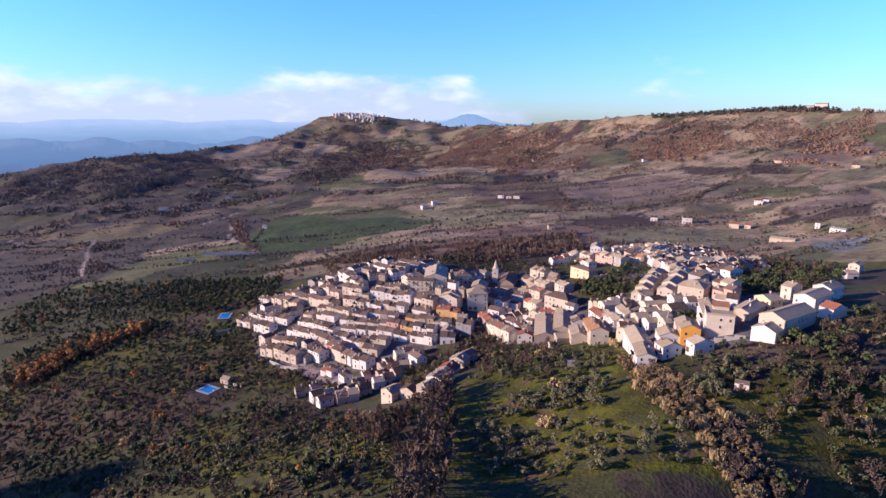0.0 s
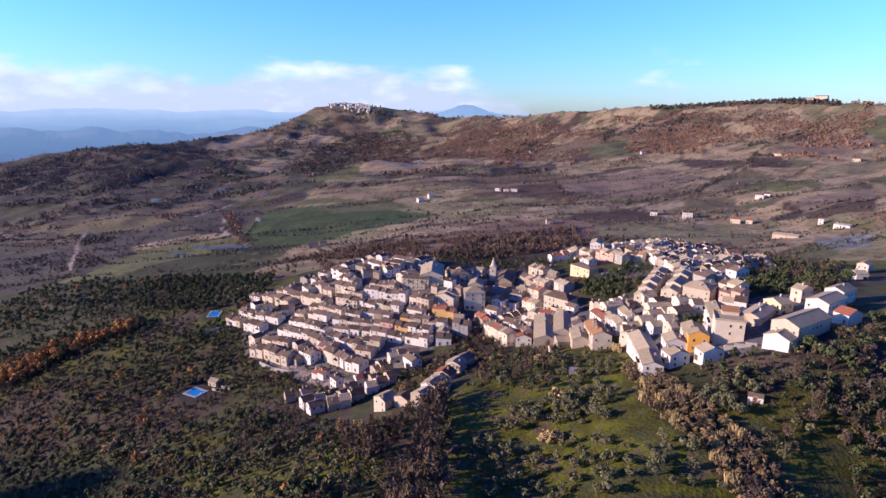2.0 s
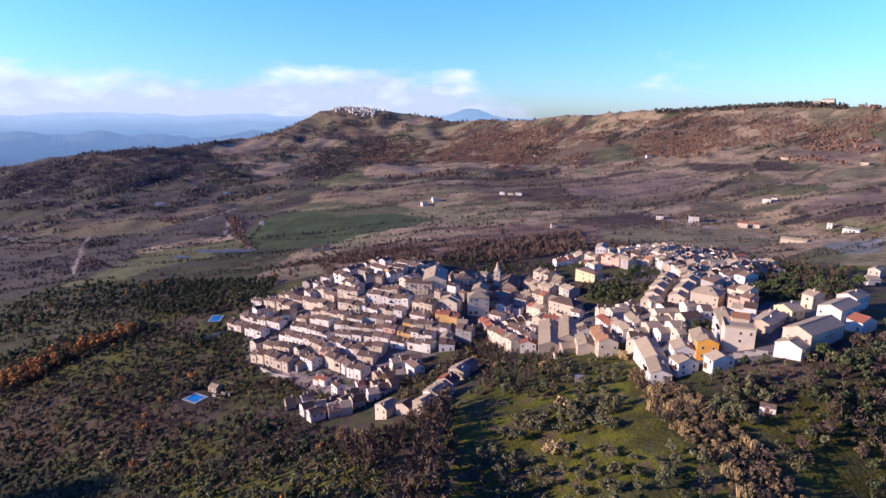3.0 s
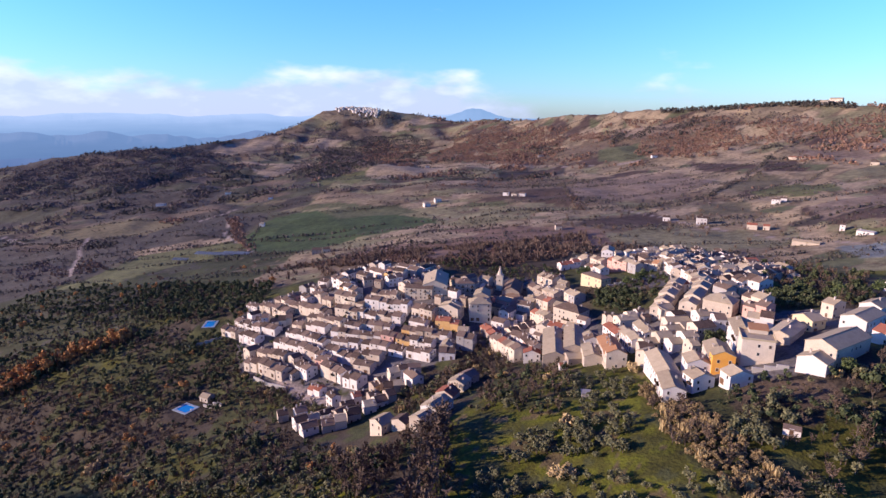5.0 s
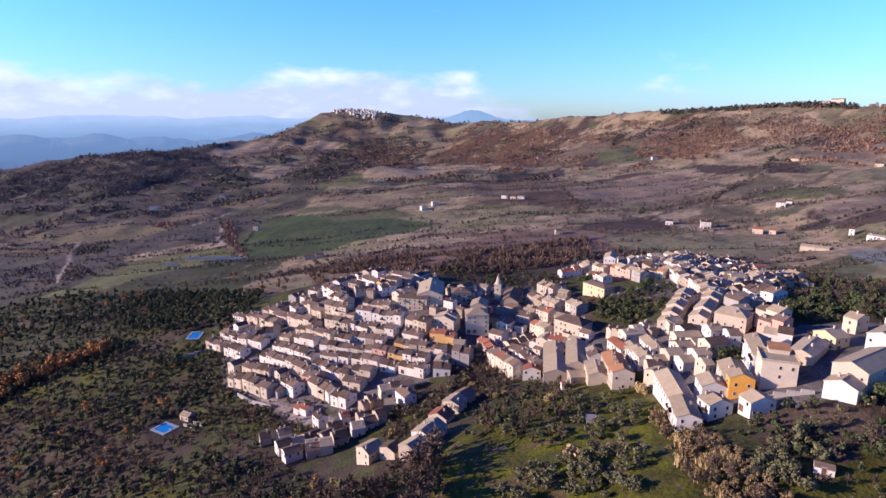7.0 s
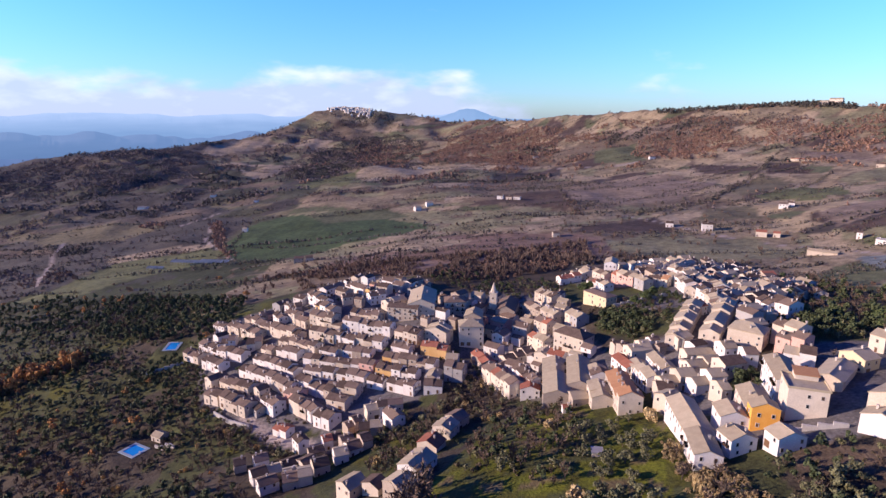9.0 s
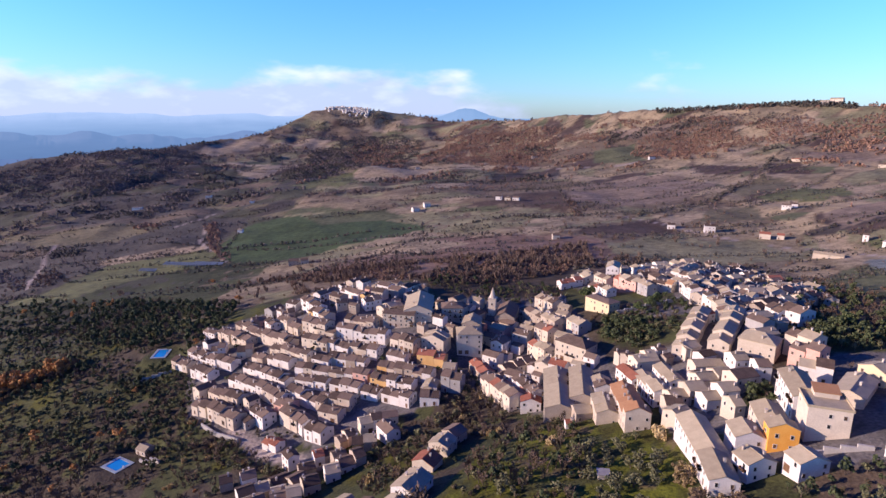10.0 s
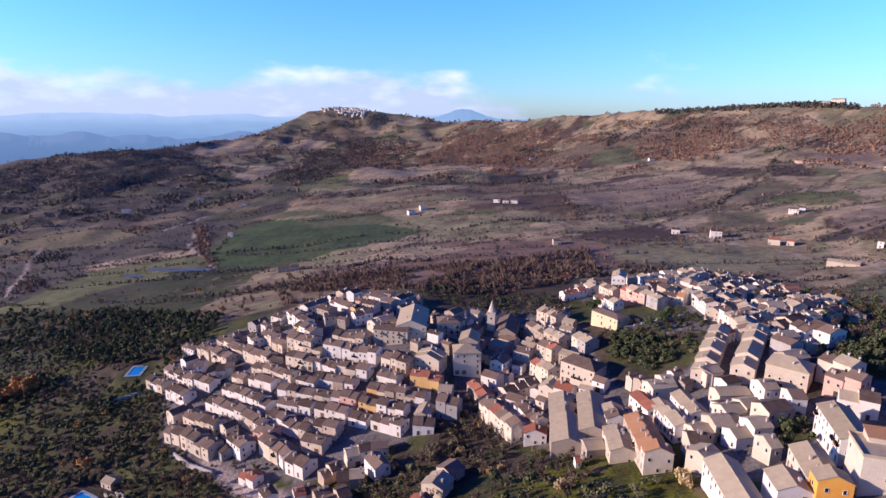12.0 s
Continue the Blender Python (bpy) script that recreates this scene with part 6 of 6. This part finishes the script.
WOODS = (
    ("russet", ((-554, 853), (-593, 952), (-516, 862), (-482, 787), (-515, 799))),
    ("russet", ((-598, 1198), (-597, 1247), (-534, 1190), (-538, 1146))),
    ("russet", ((-30, 1951), (39, 2844), (287, 2622), (444, 2260), (341, 1809), (196, 1767))),
    ("dark", ((-426, 1647), (-592, 2701), (-449, 3191), (-266, 3213), (-72, 2861), (-98, 2221), (-245, 1739), (-358, 1632))),
    ("russet", ((-378, 2666), (-359, 2952), (-241, 2906), (-185, 2517))),
    ("russet", ((538, 1720), (649, 1964), (776, 1961), (893, 1857), (789, 1629), (601, 1580))),
    ("russet", ((839, 1703), (956, 1628), (913, 1501), (816, 1559))),
    ("dark", ((-803, 1415), (-633, 1354), (-600, 1287), (-788, 1363))),
    ("grey", ((-1717, 2240), (-1585, 2241), (-1223, 2769), (-918, 2581), (-731, 2110), (-796, 1675), (-1069, 1713), (-1352, 1748))),
    ("russet", ((89, 2724), (259, 2879), (490, 2385), (442, 2249))),
    ("grey", ((672, 2038), (930, 1979), (1060, 1759), (981, 1673), (886, 1841), (775, 1958))),
    ("russet", ((998, 1649), (1198, 1632), (1082, 1454), (945, 1509))),
    ("russet", ((715, 1876), (829, 1805), (864, 1675), (806, 1589), (667, 1606), (660, 1706))),
    ("russet", ((467, 2277), (606, 2148), (578, 2009), (444, 2138))),
    ("dark", ((584, 2180), (625, 2143), (598, 2013), (557, 2037))),
    ("russet", ((898, 1883), (1047, 1730), (1018, 1580), (895, 1619))),
    ("russet", ((659, 2266), (918, 1966), (901, 1890), (657, 2119))),
    ("russet", ((949, 1470), (1044, 1443), (1001, 1382), (926, 1412))),
    ("russet", ((624, 1763), (675, 1683), (616, 1590), (580, 1658))),
    ("grey", ((820, 1408), (920, 1477), (907, 1444), (811, 1370))),
    ("dark", ((792, 1531), (874, 1553), (838, 1486), (781, 1482))),
    ("grey", ((701, 2074), (809, 1964), (788, 1908), (691, 1987))),
    ("russet", ((-425, 2911), (-300, 3062), (-199, 2698), (-166, 1903), (-264, 1949))),
    ("russet", ((-112, 2489), (95, 2616), (375, 2347), (348, 2169), (124, 2220), (-39, 1909))),
    ("grey", ((-640, 2444), (-440, 3015), (-282, 3198), (-293, 2987), (-379, 2596), (-350, 1582), (-441, 1604))),
    ("grey", ((-855, 3099), (-634, 3448), (-533, 3232), (-709, 2925))),
    ("dark", ((-594, 3443), (-315, 3572), (-284, 3406), (-543, 3334))),
    ("dark", ((289, 2185), (402, 2130), (387, 1943), (304, 2005))),
    ("russet", ((219, 1093), (230, 1066), (220, 935), (210, 879), (200, 893))),
    ("russet", ((-425, 1123), (-418, 1171), (-322, 936), (-272, 847), (-290, 848), (-370, 998))),
    ("russet", ((-562, 865), (-582, 920), (-542, 899), (-498, 836), (-501, 807))),
    ("russet", ((-588, 849), (-592, 893), (-525, 801), (-534, 789))),
    ("grey", ((-730, 942), (-683, 971), (-589, 876), (-581, 815), (-664, 858))),
    ("dark", ((-667, 1053), (-605, 1054), (-575, 1012), (-639, 1016))),
    ("grey", ((-1640, 2190), (-1465, 2482), (-1239, 2785), (-1012, 2549), (-984, 2071), (-1005, 1753), (-1120, 1666), (-1297, 1725))),
    ("grey", ((-292, 1320), (-113, 1312), (-84, 1263), (-252, 1251))),
    ("grey", ((-96, 3123), (285, 2775), (270, 2627), (-33, 2878))),
    ("russet", ((979, 1612), (1147, 1592), (1087, 1504), (951, 1517))),
)
BALKS = (
    ("d", ((-106, 1277), (-33, 1340), (89, 1418), (248, 1547))),
    ("d", ((-130, 677), (-62, 752), (1, 697))),
    ("d", ((421, 952), (557, 1139), (665, 1266), (777, 1426), (890, 1510), (985, 1574))),
    ("d", ((293, 898), (358, 930), (423, 956), (492, 930))),
    ("b", ((-462, 1203), (-391, 1063), (-370, 973))),
    ("b", ((-624, 970), (-473, 944), (-372, 976))),
    ("d", ((-904, 1170), (-697, 1087))),
    ("d", ((40, 892), (106, 937), (193, 880))),
    ("d", ((284, 879), (381, 956), (436, 975))),
    ("d", ((436, 975), (531, 1101), (650, 1241), (748, 1329))),
    ("b", ((-288, 1305), (-114, 1321), (38, 1318), (325, 1625))),
    ("b", ((265, 1264), (473, 1385), (569, 1367), (664, 1379))),
    ("b", ((321, 1248), (485, 1310))),
    ("b", ((-132, 740), (-62, 748), (43, 716))),
    ("b", ((-626, 1616), (-565, 1824))),
    ("b", ((-816, 1499), (-776, 1566))),
    ("b", ((743, 1315), (712, 1199), (745, 1217))),
    ("b", ((507, 912), (602, 903), (646, 889))),
    ("b", ((602, 1338), (682, 1292))),
    ("d", ((404, 703), (465, 719), (546, 754))),
    ("b", ((-1029, 1652), (-841, 1634), (-734, 1543))),
    ("b", ((-216, 1500), (-43, 1497), (94, 1407))),
    ("b", ((-938, 1211), (-825, 1262))),
    ("b", ((-236, 798), (-167, 766), (-101, 723))),
    ("d", ((-309, 918), (-165, 912), (-80, 946), (2, 902))),
    ("b", ((11, 1008), (104, 984), (174, 867))),
    ("b", ((218, 877), (283, 874))),
    ("b", ((-575, 1210), (-450, 1194))),
)
# thin hedges that run with the lie of the fields
far_hedge = []
for _k in range(290):
    d, a = 600 + 1900 * r7.random() ** 1.3, radians(r7.uniform(-40, 40))
    x, y, way = d * math.sin(a), d * math.cos(a), r7.gauss(0.0, 0.16)
    way += between(x, [-600, 300, 700], [-0.12, 0.1, 0.5])
    length = r7.uniform(60, 220)
    for k in range(int(length / 6)):
        px, py = x + math.cos(way) * (6 * k - length / 2) + r7.gauss(0, 1.2), y + math.sin(way) * (6 * k - length / 2) + r7.gauss(0, 1.2)
        if cover(px, py) not in (C_GREEN, C_TRACK, C_PAVE) and math.hypot(px, py) > 590:
            far_hedge.append((px, py, r7.uniform(0.45, 0.85) * (1 + d / 6000)))
for what, line in BALKS:
    for (ax, ay), (bx, by) in zip(line, line[1:]):
        n = int(math.hypot(bx - ax, by - ay) / 4.0)
        for k in range(n):
            u = k / n
            x, y = ax + (bx - ax) * u + r7.gauss(0, 2.5), ay + (by - ay) * u + r7.gauss(0, 2.5)
            if noise.noise((x / 60, y / 60, 33)) > -0.35:
                (far_dark if r7.random() < (0.65 if what == "d" else 0.12) else far_bare).append((x, y, r7.uniform(0.45, 0.9) * (1.1 if what == "d" else 0.8)))
for what, corners in WOODS:
    far = math.hypot(*corners[0])
    for x, y in fill(corners, 6.0 if far < 1500 else 8.0 if far < 2400 else 11.0, r7, 0.85, 0.2 if what != "grey" else 0.42):
        {"russet": far_rust if far > 1150 else mid_russet, "dark": far_dark, "grey": far_bare}[what if r7.random() < 0.82 else "grey"].append((x, y, r7.uniform(0.45, 1.0) * (1 + far / 4500)))
for _k in range(17000):
    d = 560 + 3100 * r7.random() ** 1.5
    a = radians(r7.uniform(-42, 42))
    x, y = d * math.sin(a), d * math.cos(a)
    if d > np.interp(math.degrees(a), BROW_A, BROW_R) + 80:
        continue
    if math.hypot(x + 630, y - 3720) < 190:
        continue
    here = cover(x, y)
    wild = noise.noise((x / 170, y / 170, 6.1)) + 0.35 * noise.noise((x / 50, y / 50, 2.2))
    chance = 0.8 if here in (C_WOOD, C_THICKET) else 0.0
    if here in (C_DULL, C_BROWN, C_RUSSET, C_HEATH, C_FALLOW, C_SLOPE):
        chance = 0.3 if wild > 0.2 else 0.02
    if r7.random() < chance * (1.0 if wild > -0.2 else 0.3):
        tone = noise.noise((x / 300, y / 300, 12.5)) + 0.1 * r7.gauss(0, 1)
        if d < 950:
            (mid_bare if tone < 0.34 or x < -150 else mid_russet).append((x, y, r7.uniform(0.5, 1.2)))
        else:
            (far_rust if tone > 0.02 and x > -300 else far_dark if tone < -0.38 else far_bare).append((x, y, r7.uniform(0.4, 0.95) * (1 + d / 6000)))
# woods and thickets that clothe the far hills
for _k in range(30000):
    d, a = 1450 + 2250 * r7.random(), radians(r7.uniform(-40, 40))
    x, y = d * math.sin(a), d * math.cos(a)
    cloth = noise.noise((x / 170, y / 150, 27.0)) + 0.45 * noise.noise((x / 60, y / 50, 8.0))
    if cloth < (0.1 if x < 200 else 0.16) or math.hypot(x + 630, y - 3720) < 170 or d > between(math.degrees(a), BROW_A, BROW_R) + 60:
        continue
    if cover(x, y) not in (C_TAN, C_MEADOW, C_SOIL, C_TRACK, C_GRASS):
        tone = noise.noise((x / 260, y / 260, 41.0)) + 0.12 * r7.gauss(0, 1)
        (far_rust if tone > (-0.08 if x > -200 else 0.5) else far_dark if tone < -0.25 else far_bare).append((x, y, r7.uniform(0.9, 1.7) * (1 + d / 7000)))
# low bushes strung along banks and balks between the fields
for _k in range(9000):
    d = 560 + 1300 * r7.random() ** 1.3
    a = radians(r7.uniform(-42, 42))
    x, y = d * math.sin(a), d * math.cos(a)
    bank = abs(noise.noise((x / 150 + 0.6 * noise.noise((x / 60, y / 60, 3)), y / 46, 15.5)))
    if bank < 0.035 and cover(x, y) not in (C_GREEN, C_PAVE, C_TRACK):
        (mid_russet if r7.random() < 0.2 else mid_bare if r7.random() < 0.75 else far_dark).append((x, y, r7.uniform(0.25, 0.7)))
for _k in range(520):
    a = radians(r7.uniform(19.5, 34))
    d = float(np.interp(math.degrees(a), BROW_A, BROW_R)) + r7.uniform(-50, 25)
    far_dark.append((d * math.sin(a), d * math.cos(a), r7.uniform(1.2, 2.4)))
wood_of("olive_grove", "olive", stands["olive"], "grey-green olive trees scattered on the slopes", 6, 0.9)
wood_of("bare_woodland", "bare", stands["bare"], "bare brown winter woodland on the slopes", 8, 0.36)
wood_of("evergreen_woodland", "dark", stands["dark"], "dark evergreen woodland below the town", 6, 0.76)
wood_of("autumn_woodland", "rust", stands["rust"], "rust-coloured oaks in the valley")
wood_of("scrub", "brush", stands["brush"], "brown winter scrub on the slopes", 6, 0.85)
wood_of("brambles", "bramble", stands["russet"], "russet brambles along the field edge", 8, 2.4, "brush")
wood_of("dry_grass", "straw", dry, "clumps of tall dry straw-coloured grass", 6, 1.6, "brush")
wood_of("reeds", "straw", stands["straw"], "dry straw-coloured reeds among scrub")
wood_of("hedgerow_trees", "scrubland", mid_bare, "bare brown hedgerow trees between the fields", 6, 1.0, "twigs")
wood_of("hedgerow_brambles", "russet", mid_russet, "russet hedgerow bushes between the fields", 6, 0.6, "brush")
wood_of("far_bare_woods", "grey", far_bare, "grey-brown bare woods and hedges across the far hills", 6, 0.42, "clump")
wood_of("far_hedges", "hedge", far_hedge, "thin dark hedges between the far fields", 6, 0.4, "clump")
wood_of("far_evergreen_woods", "hedge", far_dark, "dark evergreen clumps and hedges across the far hills", 6, 0.6, "clump")
wood_of("far_oak_woods", "oak", far_rust, "rust-coloured oak woods on the far hills", 6, 0.6, "clump")


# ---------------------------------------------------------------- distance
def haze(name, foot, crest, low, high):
    """Hills dimmed by the air, the haze painted in as a blue glow, paler towards the crest."""
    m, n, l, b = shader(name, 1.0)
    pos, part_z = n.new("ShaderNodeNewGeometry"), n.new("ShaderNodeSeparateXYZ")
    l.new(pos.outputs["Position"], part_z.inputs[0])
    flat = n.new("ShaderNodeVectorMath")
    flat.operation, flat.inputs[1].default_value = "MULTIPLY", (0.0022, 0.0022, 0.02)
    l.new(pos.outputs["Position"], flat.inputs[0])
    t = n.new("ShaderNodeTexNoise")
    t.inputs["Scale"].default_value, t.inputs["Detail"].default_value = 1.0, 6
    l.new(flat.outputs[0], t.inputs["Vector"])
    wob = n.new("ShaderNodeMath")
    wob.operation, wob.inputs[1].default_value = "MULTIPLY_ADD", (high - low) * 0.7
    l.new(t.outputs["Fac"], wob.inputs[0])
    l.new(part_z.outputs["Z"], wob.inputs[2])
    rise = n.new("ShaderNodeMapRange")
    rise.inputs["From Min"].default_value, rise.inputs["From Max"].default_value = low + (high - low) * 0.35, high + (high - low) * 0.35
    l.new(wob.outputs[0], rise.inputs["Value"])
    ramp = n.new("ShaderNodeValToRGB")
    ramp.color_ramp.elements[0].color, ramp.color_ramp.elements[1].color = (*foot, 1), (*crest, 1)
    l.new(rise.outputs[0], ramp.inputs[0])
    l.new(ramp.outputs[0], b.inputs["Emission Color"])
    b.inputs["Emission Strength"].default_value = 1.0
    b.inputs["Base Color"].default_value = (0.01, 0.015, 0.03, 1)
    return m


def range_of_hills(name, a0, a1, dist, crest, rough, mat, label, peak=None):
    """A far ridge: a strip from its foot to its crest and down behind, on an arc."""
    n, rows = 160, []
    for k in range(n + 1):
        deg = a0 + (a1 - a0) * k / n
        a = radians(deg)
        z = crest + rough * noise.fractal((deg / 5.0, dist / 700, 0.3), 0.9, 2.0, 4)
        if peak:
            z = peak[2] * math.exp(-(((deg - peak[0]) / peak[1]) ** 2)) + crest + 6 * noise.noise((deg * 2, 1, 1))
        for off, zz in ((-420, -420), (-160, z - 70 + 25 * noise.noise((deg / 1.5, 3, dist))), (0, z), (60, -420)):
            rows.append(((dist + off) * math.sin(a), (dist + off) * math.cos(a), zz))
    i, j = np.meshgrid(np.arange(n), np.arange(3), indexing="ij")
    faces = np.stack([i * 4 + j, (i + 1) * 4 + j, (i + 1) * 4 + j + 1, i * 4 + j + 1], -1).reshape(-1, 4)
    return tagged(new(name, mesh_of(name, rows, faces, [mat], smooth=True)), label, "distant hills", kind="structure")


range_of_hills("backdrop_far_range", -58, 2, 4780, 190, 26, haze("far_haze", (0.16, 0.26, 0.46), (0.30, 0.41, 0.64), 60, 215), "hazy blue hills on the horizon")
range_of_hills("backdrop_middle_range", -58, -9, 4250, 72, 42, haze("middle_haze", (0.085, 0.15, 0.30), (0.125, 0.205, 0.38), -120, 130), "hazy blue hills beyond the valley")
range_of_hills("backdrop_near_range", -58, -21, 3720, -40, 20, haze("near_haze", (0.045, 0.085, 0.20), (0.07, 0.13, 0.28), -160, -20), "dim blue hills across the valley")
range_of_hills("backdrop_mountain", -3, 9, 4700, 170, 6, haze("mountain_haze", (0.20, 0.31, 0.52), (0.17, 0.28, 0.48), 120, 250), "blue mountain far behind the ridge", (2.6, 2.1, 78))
